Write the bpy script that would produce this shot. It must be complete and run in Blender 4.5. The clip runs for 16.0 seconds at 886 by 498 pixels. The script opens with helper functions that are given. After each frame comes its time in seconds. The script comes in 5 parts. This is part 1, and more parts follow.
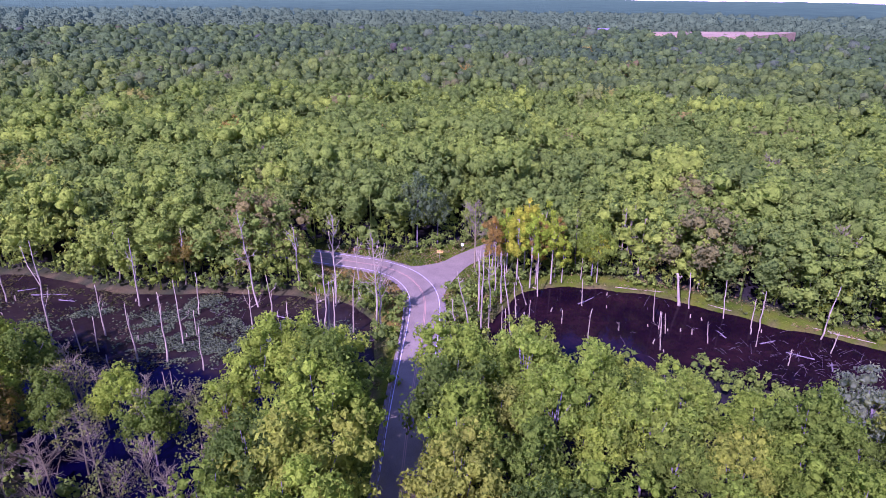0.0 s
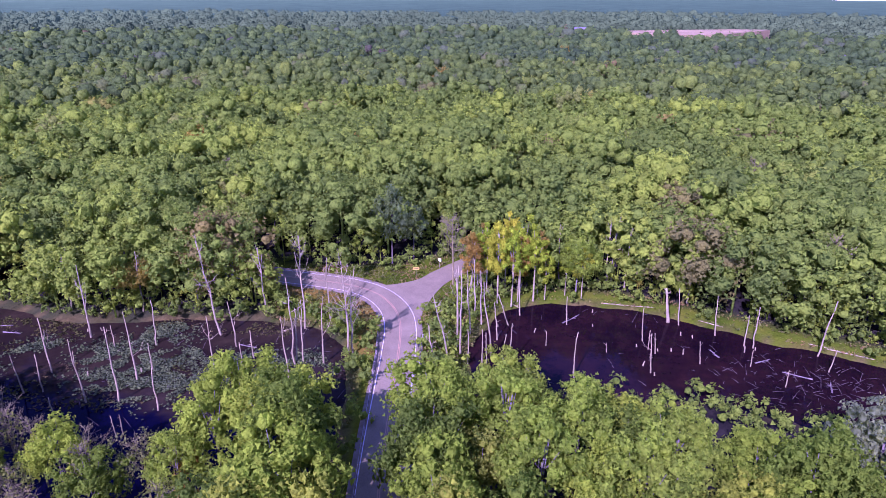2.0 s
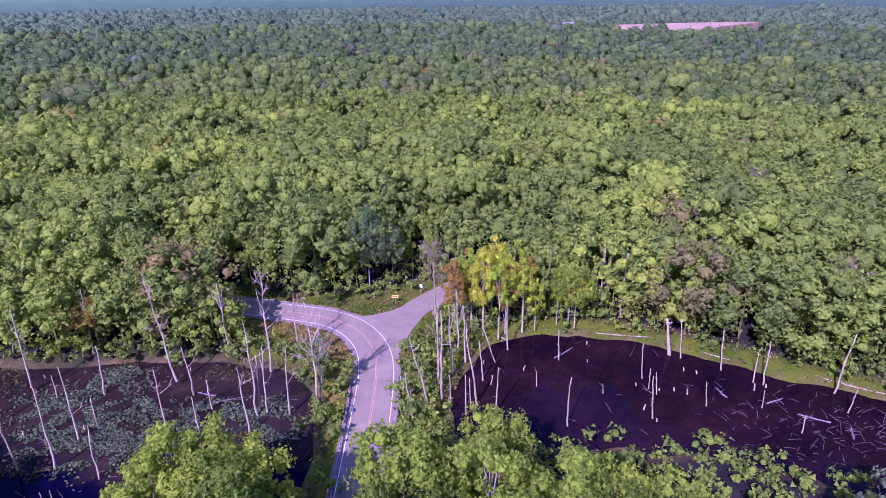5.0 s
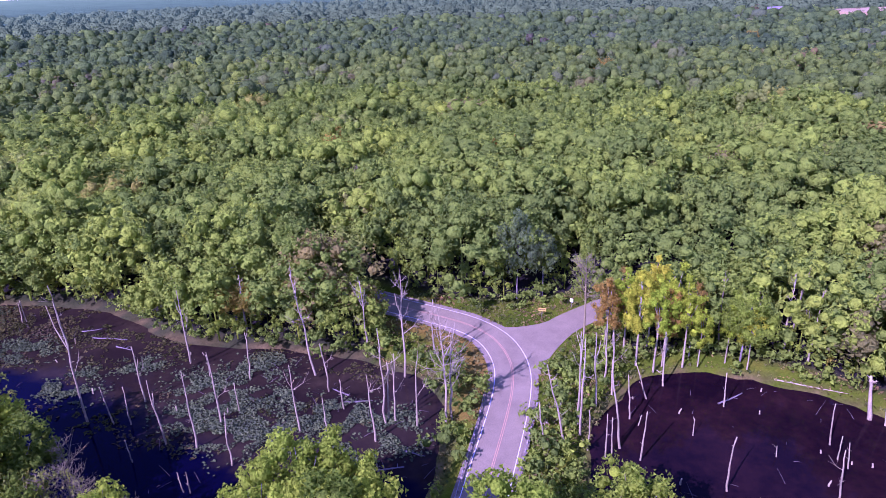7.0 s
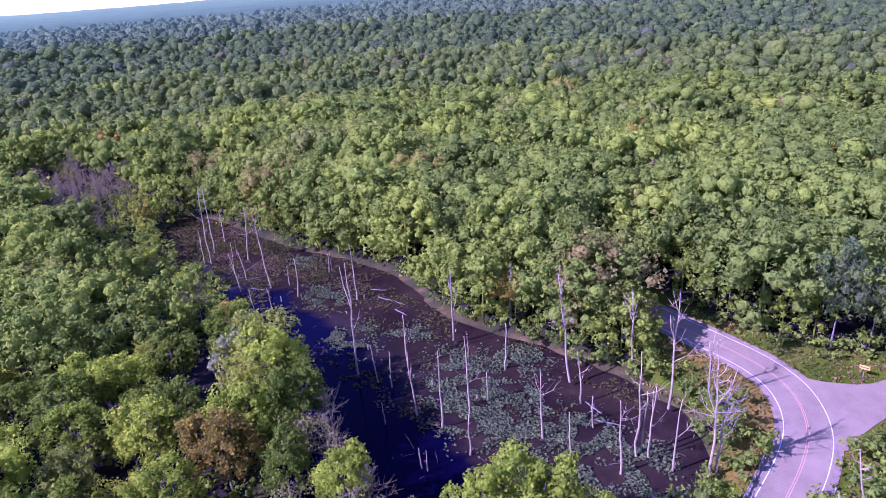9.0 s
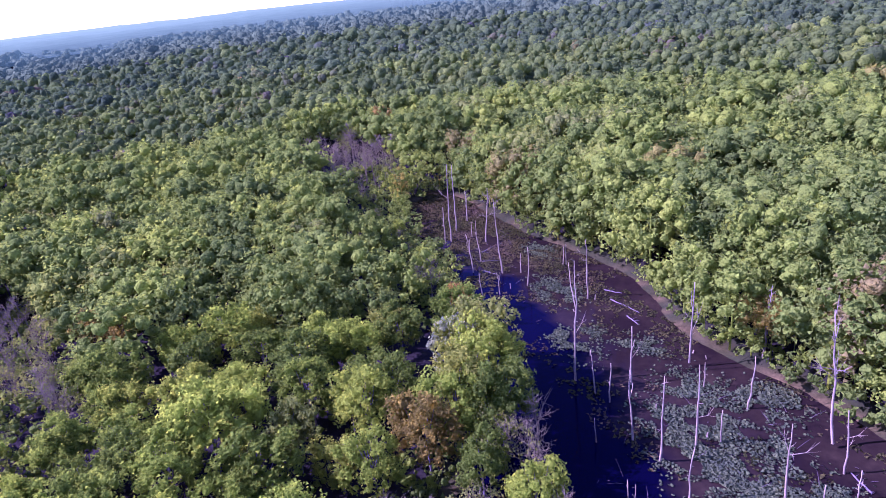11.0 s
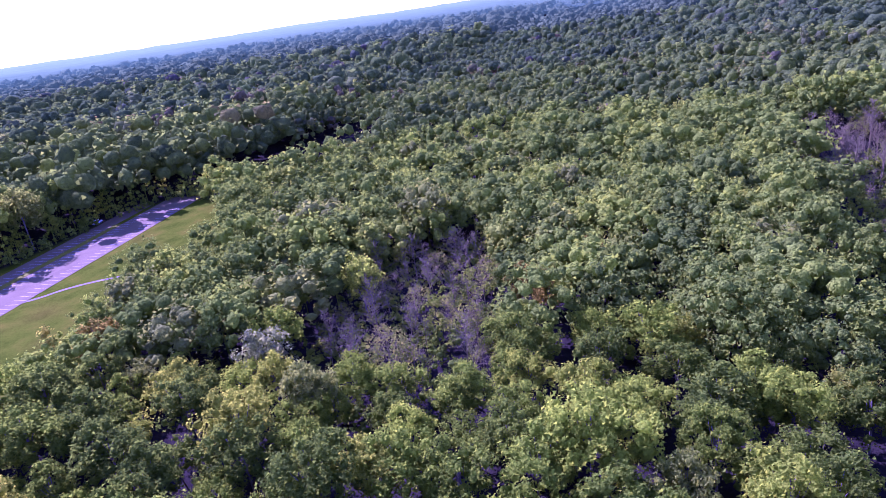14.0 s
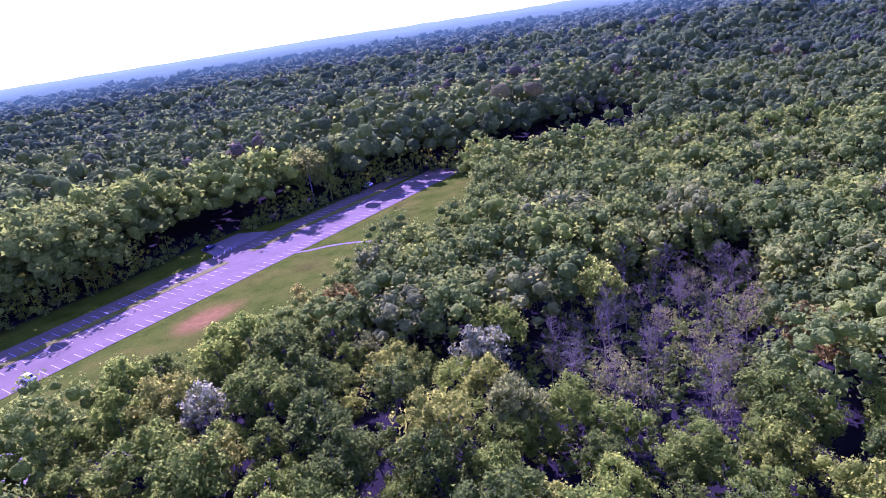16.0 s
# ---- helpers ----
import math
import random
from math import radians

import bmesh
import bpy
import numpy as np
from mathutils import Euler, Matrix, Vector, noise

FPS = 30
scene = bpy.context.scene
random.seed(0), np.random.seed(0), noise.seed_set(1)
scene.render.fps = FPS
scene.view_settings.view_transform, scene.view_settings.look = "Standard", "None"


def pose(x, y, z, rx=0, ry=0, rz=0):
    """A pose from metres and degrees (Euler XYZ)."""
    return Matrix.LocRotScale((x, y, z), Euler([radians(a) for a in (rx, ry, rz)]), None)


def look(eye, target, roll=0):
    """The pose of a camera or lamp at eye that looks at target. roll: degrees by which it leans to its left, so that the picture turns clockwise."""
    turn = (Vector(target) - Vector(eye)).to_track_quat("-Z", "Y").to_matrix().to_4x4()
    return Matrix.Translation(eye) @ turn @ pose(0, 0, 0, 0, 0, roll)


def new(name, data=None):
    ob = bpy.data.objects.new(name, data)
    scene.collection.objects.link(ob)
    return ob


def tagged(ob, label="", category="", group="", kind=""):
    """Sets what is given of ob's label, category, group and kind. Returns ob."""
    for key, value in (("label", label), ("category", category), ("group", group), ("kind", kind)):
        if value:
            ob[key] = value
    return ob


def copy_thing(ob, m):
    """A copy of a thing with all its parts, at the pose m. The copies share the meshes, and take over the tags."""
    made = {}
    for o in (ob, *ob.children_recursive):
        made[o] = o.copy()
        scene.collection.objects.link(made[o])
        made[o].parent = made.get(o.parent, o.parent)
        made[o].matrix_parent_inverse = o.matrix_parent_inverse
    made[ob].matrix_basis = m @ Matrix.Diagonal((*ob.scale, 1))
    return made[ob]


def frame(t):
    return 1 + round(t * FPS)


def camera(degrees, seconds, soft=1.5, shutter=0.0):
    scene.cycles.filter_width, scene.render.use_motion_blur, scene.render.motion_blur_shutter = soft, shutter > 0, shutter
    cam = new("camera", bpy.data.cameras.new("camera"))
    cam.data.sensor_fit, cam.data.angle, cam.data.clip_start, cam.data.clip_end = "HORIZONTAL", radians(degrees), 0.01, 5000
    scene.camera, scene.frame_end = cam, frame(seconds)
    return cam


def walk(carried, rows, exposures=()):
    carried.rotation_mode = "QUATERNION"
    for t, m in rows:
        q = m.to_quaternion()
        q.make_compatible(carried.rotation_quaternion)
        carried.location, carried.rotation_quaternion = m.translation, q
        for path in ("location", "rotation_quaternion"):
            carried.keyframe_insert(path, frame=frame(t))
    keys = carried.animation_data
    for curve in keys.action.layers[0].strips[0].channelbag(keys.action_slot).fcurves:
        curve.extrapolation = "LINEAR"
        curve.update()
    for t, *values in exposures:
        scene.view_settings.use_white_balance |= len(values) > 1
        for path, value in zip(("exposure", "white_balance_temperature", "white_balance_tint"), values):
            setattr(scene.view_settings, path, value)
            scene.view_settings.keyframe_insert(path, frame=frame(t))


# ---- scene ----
cam = camera(69.6, 16.0, soft=0.9)
PATH = [
    (0.0, 0.0, 0.0, 63.997, 68.081, -0.688, 0.277),
    (0.5, 0.38, 2.339, 64.028, 68.251, -0.652, -0.614),
    (1.0, 0.698, 4.69, 64.126, 68.175, -0.627, -0.94),
    (1.5, 0.987, 7.046, 64.288, 68.228, -0.595, -1.47),
    (2.0, 1.307, 9.384, 64.474, 68.101, -0.221, -1.689),
    (2.5, 1.657, 11.686, 64.664, 68.004, -0.156, -2.089),
    (3.0, 2.019, 13.984, 64.85, 67.901, -0.037, -2.588),
    (3.5, 2.361, 16.258, 65.013, 67.969, 0.245, -3.343),
    (6.0, 5.912, 27.901, 66.781, 67.252, 1.3, -0.579),
    (6.5, 6.572, 30.333, 66.773, 67.088, 1.921, 6.054),
    (7.0, 6.995, 32.71, 66.7, 66.989, 1.954, 12.676),
    (7.5, 7.044, 35.029, 66.605, 66.949, 2.428, 19.5),
    (8.0, 6.758, 37.168, 66.513, 66.914, 3.086, 26.288),
    (8.5, 6.313, 39.142, 66.352, 66.904, 3.387, 32.482),
    (9.0, 5.75, 41.169, 66.095, 66.944, 3.877, 39.665),
    (11.5, 0.234, 48.765, 65.216, 67.592, 6.014, 68.966),
    (12.0, -2.404, 49.898, 65.121, 67.733, 6.039, 76.028),
    (12.5, -5.314, 50.972, 65.068, 67.799, 6.559, 83.031),
    (13.0, -8.388, 51.867, 65.014, 68.003, 6.761, 90.504),
    (13.5, -11.607, 52.473, 64.956, 68.313, 7.096, 97.984),
    (14.0, -14.887, 52.648, 64.936, 68.592, 7.677, 104.908),
    (14.5, -18.215, 52.435, 64.895, 69.027, 7.867, 112.298),
    (15.0, -21.603, 51.815, 64.854, 69.399, 8.197, 119.682),
    (15.5, -24.916, 51.014, 64.816, 69.69, 8.331, 124.885),
    (16.0, -28.214, 49.99, 64.776, 69.855, 8.254, 129.251),
]
walk(cam, [(t, pose(x, y, z, rx, ry, rz)) for t, x, y, z, rx, ry, rz in PATH],
     [(0.0, 1.47, 4860, 107), (6.0, 1.47, 4820, 110), (9.0, 1.68, 4790, 113), (12.5, 1.86, 4740, 127), (16.0, 1.7, 4680, 132)])

# ---------------------------------------------------------------- light
SUN_AZ = math.atan2(-0.47, -0.88)          # compass angle from +y towards +x
SUN_EL = radians(38)
sun_way = Vector((math.sin(SUN_AZ) * math.cos(SUN_EL), math.cos(SUN_AZ) * math.cos(SUN_EL), math.sin(SUN_EL)))
world = bpy.data.worlds.new("sky")
scene.world = world
world.use_nodes = True
wn = world.node_tree.nodes
sky = wn.new("ShaderNodeTexSky")
sky.sky_type = 'NISHITA'
sky.sun_disc = False
sky.sun_elevation, sky.sun_rotation = SUN_EL, SUN_AZ % (2 * math.pi)
sky.air_density, sky.dust_density, sky.ozone_density = 1.0, 0.15, 1.5
wn["Background"].inputs["Strength"].default_value = 0.125
world.node_tree.links.new(sky.outputs["Color"], wn["Background"].inputs["Color"])
sun = new("sun", bpy.data.lights.new("sun", 'SUN'))
sun.data.energy, sun.data.angle, sun.data.color = 4.4, radians(0.55), (1.0, 0.93, 0.82)
sun.matrix_world = look(sun_way * 300, (0, 0, 0))


# ---------------------------------------------------------------- materials
def nodes_of(name):
    m = bpy.data.materials.new(name)
    m.use_nodes = True
    nt = m.node_tree
    bsdf = nt.nodes["Principled BSDF"]
    return m, nt, bsdf


def add(nt, kind, **inputs):
    n = nt.nodes.new(kind)
    for k, v in inputs.items():
        n.inputs[k.replace("_", " ")].default_value = v
    return n


def ramp(nt, stops, source):
    r = nt.nodes.new("ShaderNodeValToRGB")
    e = r.color_ramp.elements
    while len(e) < len(stops):
        e.new(0.5)
    for el, (p, c) in zip(e, stops):
        el.position, el.color = p, (*c, 1)
    nt.links.new(source, r.inputs["Fac"])
    return r.outputs["Color"]


def mix(nt, a, b, fac, mode='MIX'):
    n = nt.nodes.new("ShaderNodeMix")
    n.data_type, n.blend_type = 'RGBA', mode
    for i, v in ((0, fac), (6, a), (7, b)):
        if isinstance(v, (tuple, float, int)):
            n.inputs[i].default_value = (*v, 1) if isinstance(v, tuple) else v
        else:
            nt.links.new(v, n.inputs[i])
    return n.outputs[2]


def noise_at(nt, scale, detail=4.0, rough=0.6, stretch=None):
    geo = nt.nodes.new("ShaderNodeNewGeometry")
    src = geo.outputs["Position"]
    if stretch:
        mp = nt.nodes.new("ShaderNodeMapping")
        mp.inputs["Scale"].default_value = stretch
        nt.links.new(src, mp.inputs["Vector"])
        src = mp.outputs["Vector"]
    n = add(nt, "ShaderNodeTexNoise", Scale=scale, Detail=detail, Roughness=rough)
    nt.links.new(src, n.inputs["Vector"])
    return n.outputs["Fac"]


def bump(nt, bsdf, height, strength, dist):
    b = add(nt, "ShaderNodeBump", Strength=strength, Distance=dist)
    nt.links.new(height, b.inputs["Height"])
    nt.links.new(b.outputs["Normal"], bsdf.inputs["Normal"])


def surface(name, dark, light, scale=1.0, fine=12.0, rough=0.8, bumpy=0.3, dist=0.02, metal=0.0, stretch=None):
    """A two-scale mottled surface."""
    m, nt, b = nodes_of(name)
    big = noise_at(nt, scale, 4, 0.6, stretch)
    small = noise_at(nt, fine, 3, 0.65, stretch)
    c = ramp(nt, [(0.3, dark), (0.7, light)], big)
    g = ramp(nt, [(0.25, (0.72, 0.72, 0.72)), (0.75, (1.2, 1.2, 1.2))], small)
    nt.links.new(mix(nt, c, g, 1.0, 'MULTIPLY'), b.inputs["Base Color"])
    b.inputs["Roughness"].default_value, b.inputs["Metallic"].default_value = rough, metal
    if rough > 0.8:
        b.inputs["Specular IOR Level"].default_value = 0.06
    bump(nt, b, small, bumpy, dist)
    return m


def cells_at(nt, scale, rough=0.5):
    """Small rounded cells, the sprays of leaves that make up a crown."""
    geo = nt.nodes.new("ShaderNodeNewGeometry")
    v = add(nt, "ShaderNodeTexVoronoi", Scale=scale, Detail=1.0, Roughness=rough, Randomness=1.0)
    nt.links.new(geo.outputs["Position"], v.inputs["Vector"])
    return v.outputs["Distance"], v.outputs["Color"]


def leafy(name, stops, per="object", thin=0.64, vary=1.0, spray=1.5):
    """Foliage: a colour for each plant, each leaf spray a little different, light passing through."""
    m, nt, b = nodes_of(name)
    if per == "object":
        src = nt.nodes.new("ShaderNodeObjectInfo").outputs["Random"]
    else:
        a = nt.nodes.new("ShaderNodeAttribute")
        a.attribute_name = "tint"
        src = a.outputs["Fac"]
    c = ramp(nt, stops, src)
    geo = nt.nodes.new("ShaderNodeNewGeometry")
    leaf = ramp(nt, [(0.0, (0.66, 0.70, 0.76)), (0.55, (1.0, 1.0, 1.0)), (1.0, (1.18, 1.19, 1.02))], geo.outputs["Random Per Island"])
    c = mix(nt, c, leaf, vary, 'MULTIPLY')
    dist, cell = cells_at(nt, spray)
    sep = nt.nodes.new("ShaderNodeSeparateColor")
    nt.links.new(cell, sep.inputs[0])
    fleck = ramp(nt, [(0.0, (0.66, 0.70, 0.76)), (0.5, (1.0, 1.0, 1.0)), (1.0, (1.18, 1.18, 1.02))], sep.outputs[0])
    c = mix(nt, c, fleck, 0.85, 'MULTIPLY')
    patch = ramp(nt, [(0.3, (0.78, 0.82, 0.86)), (0.7, (1.12, 1.13, 1.0))], noise_at(nt, 0.35, 3))
    c = mix(nt, c, patch, 1.0, 'MULTIPLY')
    nt.links.new(c, b.inputs["Base Color"])
    inv = add(nt, "ShaderNodeMath")
    inv.operation = 'SUBTRACT'
    inv.inputs[0].default_value = 1.0
    nt.links.new(dist, inv.inputs[1])
    bump(nt, b, inv.outputs[0], 1.0, 0.8 / spray)
    b.inputs["Roughness"].default_value = 0.8
    b.inputs["Specular IOR Level"].default_value = 0.0
    tr = nt.nodes.new("ShaderNodeBsdfTranslucent")
    nt.links.new(mix(nt, c, (2.02, 1.78, 0.9), 1.0, 'MULTIPLY'), tr.inputs["Color"])
    ms = nt.nodes.new("ShaderNodeMixShader")
    ms.inputs[0].default_value = thin
    nt.links.new(b.outputs[0], ms.inputs[1])
    nt.links.new(tr.outputs[0], ms.inputs[2])
    nt.links.new(ms.outputs[0], nt.nodes["Material Output"].inputs["Surface"])
    return m


GREENS = [(0.0, (0.070, 0.108, 0.034)), (0.25, (0.092, 0.138, 0.036)), (0.5, (0.110, 0.160, 0.036)), (0.72, (0.128, 0.182, 0.035)),
          (0.84, (0.158, 0.212, 0.035)), (0.88, (0.125, 0.156, 0.056)), (0.92, (0.108, 0.136, 0.064))]
WOODS = GREENS + [(0.945, (0.17, 0.17, 0.05)), (0.96, (0.112, 0.110, 0.062)), (0.985, (0.118, 0.112, 0.066)), (1.0, (0.18, 0.135, 0.045))]
# beyond the near woods greens go dimmer and bluer: haze painted into leaf colour
FAR_HAZED = [(p, tuple(k * v for k, v in zip((0.95, 0.97, 0.76), col))) for p, col in WOODS]
FARTHER_HAZED = [(p, tuple(k * v for k, v in zip((0.70, 0.77, 0.86), col))) for p, col in WOODS]
NEAR = [(0.0, (0.082, 0.130, 0.014)), (0.28, (0.120, 0.182, 0.013)), (0.55, (0.158, 0.232, 0.013)),
        (0.8, (0.216, 0.294, 0.013)), (0.93, (0.212, 0.248, 0.017)), (1.0, (0.146, 0.192, 0.033))]
YOUNG = [(0.0, (0.120, 0.180, 0.020)), (0.4, (0.165, 0.235, 0.018)), (0.75, (0.225, 0.295, 0.016)), (0.9, (0.25, 0.27, 0.02)), (1.0, (0.28, 0.23, 0.03))]
leaf_young = leafy("leaf_young", YOUNG, "tint", 0.48, 0.8, spray=2.0)
leaf_green = leafy("leaf_green", NEAR, thin=0.5, vary=0.8, spray=2.2)
leaf_woods = leafy("leaf_woods", [(p, tuple(k * v for k, v in zip((1.30, 1.30, 0.56), col))) for p, col in WOODS], "tint", 0.38, 0.5, spray=1.8)
leaf_farther = leafy("leaf_farther_hazed", FARTHER_HAZED, "tint", 0.36, 0.5, spray=0.9)
leaf_far = leafy("leaf_far_hazed", FAR_HAZED, "tint", 0.42, 0.6, spray=1.1)
leaf_yellow = leafy("leaf_yellow", [(0.0, (0.24, 0.340, 0.006)), (0.6, (0.30, 0.37, 0.006)), (1.0, (0.36, 0.36, 0.008))])
leaf_orange = leafy("leaf_orange", [(0.0, (0.285, 0.195, 0.034)), (1.0, (0.27, 0.205, 0.034))])
leaf_brown = leafy("leaf_brown", [(0.0, (0.185, 0.162, 0.026)), (1.0, (0.170, 0.156, 0.026))])
leaf_silver = leafy("leaf_silver", [(0.0, (0.21, 0.25, 0.125)), (1.0, (0.19, 0.235, 0.11))])
leaf_dull = leafy("leaf_dull_green", [(0.0, (0.12, 0.175, 0.06)), (1.0, (0.13, 0.185, 0.068))])
leaf_pale = leafy("leaf_pale", [(0.0, (0.20, 0.285, 0.020)), (1.0, (0.22, 0.29, 0.022))])
bark = surface("bark", (0.09, 0.075, 0.06), (0.20, 0.17, 0.14), 1.5, 14, 0.9, 0.5, 0.03)
dead_wood = surface("weathered_dead_wood", (0.165, 0.138, 0.070), (0.33, 0.278, 0.142), 0.9, 9, 0.85, 0.4, 0.02, stretch=(1, 1, 0.3))
drift = surface("sunken_branch", (0.055, 0.044, 0.036), (0.11, 0.09, 0.07), 1.5, 8, 0.9, 0.2)
twig = surface("bare_twig", (0.130, 0.112, 0.046), (0.22, 0.188, 0.076), 1.5, 8, 0.9, 0.2)
asphalt = surface("worn_asphalt", (0.142, 0.120, 0.062), (0.190, 0.160, 0.083), 0.25, 7, 0.85, 0.2, 0.01)
white_paint = surface("white_road_paint", (0.40, 0.38, 0.36), (0.58, 0.56, 0.52), 1.2, 9, 0.7, 0.1)
faded_paint = surface("faded_stall_paint", (0.24, 0.225, 0.20), (0.34, 0.32, 0.29), 1.2, 9, 0.7, 0.1)
yellow_paint = surface("yellow_road_paint", (0.26, 0.155, 0.065), (0.36, 0.20, 0.08), 1.2, 9, 0.7, 0.1)
zinc = surface("galvanised_steel", (0.17, 0.15, 0.11), (0.28, 0.25, 0.19), 2, 20, 0.6, 0.1, 0.004, 0.15)
post_wood = surface("treated_post", (0.20, 0.16, 0.12), (0.34, 0.29, 0.24), 2, 14, 0.9, 0.3)
gravel_mat = surface("shoulder_gravel", (0.12, 0.10, 0.058), (0.20, 0.165, 0.10), 0.6, 10, 0.95, 0.5, 0.03)
soil = surface("bare_soil", (0.19, 0.142, 0.058), (0.29, 0.215, 0.088), 0.03, 0.5, 0.95, 0.3)
sign_yellow = surface("sign_yellow", (0.40, 0.26, 0.03), (0.48, 0.32, 0.05), 2, 20, 0.45, 0.02)
sign_black = surface("sign_black", (0.015, 0.015, 0.015), (0.025, 0.025, 0.025), 2, 20, 0.5, 0.02)
sign_back = surface("sign_aluminium", (0.66, 0.66, 0.68), (0.78, 0.78, 0.79), 2, 20, 0.4, 0.02)
white_wall = surface("white_siding", (0.36, 0.36, 0.35), (0.46, 0.46, 0.45), 0.5, 6, 0.7, 0.1)
roof_mat = surface("roof_shingle", (0.12, 0.11, 0.11), (0.20, 0.18, 0.18), 0.8, 8, 0.9, 0.3)
rubber = surface("tyre_rubber", (0.02, 0.02, 0.02), (0.03, 0.03, 0.03), 4, 30, 0.85, 0.1)
car_glass = surface("tinted_glass", (0.015, 0.018, 0.02), (0.02, 0.024, 0.028), 1, 5, 0.06, 0.0)
chrome = surface("rim_metal", (0.45, 0.45, 0.46), (0.6, 0.6, 0.6), 3, 20, 0.3, 0.02, 0.002, 0.9)
lamp_glass = surface("lamp_lens", (0.6, 0.6, 0.6), (0.8, 0.8, 0.8), 3, 20, 0.15, 0.0)
car_white = surface("white_car_paint", (0.74, 0.74, 0.74), (0.80, 0.80, 0.80), 0.5, 4, 0.25, 0.0)
car_dark = surface("dark_car_paint", (0.02, 0.022, 0.03), (0.03, 0.033, 0.04), 0.5, 4, 0.22, 0.0)


def ground_material():
    m, nt, b = nodes_of("woodland_ground")
    a = nt.nodes.new("ShaderNodeAttribute")
    a.attribute_name = "grass"
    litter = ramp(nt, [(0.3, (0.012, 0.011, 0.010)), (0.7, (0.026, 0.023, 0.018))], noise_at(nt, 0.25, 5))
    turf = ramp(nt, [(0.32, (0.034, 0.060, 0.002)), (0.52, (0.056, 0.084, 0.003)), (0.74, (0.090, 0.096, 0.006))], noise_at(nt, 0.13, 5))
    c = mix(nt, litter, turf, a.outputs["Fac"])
    d = nt.nodes.new("ShaderNodeAttribute")
    d.attribute_name = "mud"
    c = mix(nt, c, ramp(nt, [(0.3, (0.050, 0.039, 0.012)), (0.7, (0.112, 0.086, 0.028))], noise_at(nt, 0.5, 5)), d.outputs["Fac"])
    d = nt.nodes.new("ShaderNodeAttribute")
    d.attribute_name = "tan"
    c = mix(nt, c, ramp(nt, [(0.3, (0.13, 0.082, 0.012)), (0.7, (0.20, 0.122, 0.020))], noise_at(nt, 0.4, 5)), d.outputs["Fac"])
    small = noise_at(nt, 2.2, 4, 0.7)
    c = mix(nt, c, ramp(nt, [(0.25, (0.65, 0.66, 0.68)), (0.75, (1.3, 1.28, 1.2))], small), 1.0, 'MULTIPLY')
    nt.links.new(c, b.inputs["Base Color"])
    b.inputs["Roughness"].default_value = 0.95
    b.inputs["Specular IOR Level"].default_value = 0.0
    bump(nt, b, small, 0.6, 0.15)
    return m


def water_material(name, silt, clear, gloss, tree_shade=None):
    m, nt, b = nodes_of(name)
    n = noise_at(nt, 0.07, 6, 0.62)
    fine = noise_at(nt, 0.6, 5, 0.7)
    f = mix(nt, n, fine, 0.35)
    c = ramp(nt, [(0.42, clear), (0.56, tuple(p * 0.35 + q * 0.65 for p, q in zip(silt, clear))), (0.7, silt)], f)
    # tree shade mixed into the water colour by a point attribute
    if tree_shade:
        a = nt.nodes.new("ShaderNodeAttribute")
        a.attribute_name = "tree_shade"
        c = mix(nt, c, tree_shade, a.outputs["Fac"])
    nt.links.new(c, b.inputs["Base Color"])
    b.inputs["Roughness"].default_value = 0.06
    b.inputs["IOR"].default_value = 1.33
    b.inputs["Specular IOR Level"].default_value = gloss
    bump(nt, b, noise_at(nt, 1.6, 3), 0.06, 0.05)
    return m


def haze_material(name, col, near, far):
    """Far woods: dark green canopy; haze is added as emission that grows with the attribute 'tint'."""
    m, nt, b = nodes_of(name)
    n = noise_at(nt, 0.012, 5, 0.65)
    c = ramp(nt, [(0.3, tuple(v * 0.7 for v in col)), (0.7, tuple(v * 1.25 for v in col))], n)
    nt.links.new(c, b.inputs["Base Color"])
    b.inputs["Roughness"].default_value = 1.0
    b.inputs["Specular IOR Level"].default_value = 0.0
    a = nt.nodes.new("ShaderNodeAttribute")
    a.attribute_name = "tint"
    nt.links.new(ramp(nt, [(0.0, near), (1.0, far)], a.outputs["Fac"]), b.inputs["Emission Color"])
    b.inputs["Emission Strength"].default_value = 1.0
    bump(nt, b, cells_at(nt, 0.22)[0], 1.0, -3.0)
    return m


ground_mat = ground_material()
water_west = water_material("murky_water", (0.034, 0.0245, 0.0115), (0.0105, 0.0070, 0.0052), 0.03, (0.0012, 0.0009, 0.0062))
water_east = water_material("dark_water", (0.023, 0.0092, 0.0075), (0.0050, 0.0022, 0.0036), 0.06)
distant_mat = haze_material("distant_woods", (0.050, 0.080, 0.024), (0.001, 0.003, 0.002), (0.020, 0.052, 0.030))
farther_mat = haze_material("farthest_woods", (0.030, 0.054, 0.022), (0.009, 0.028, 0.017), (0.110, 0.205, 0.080))


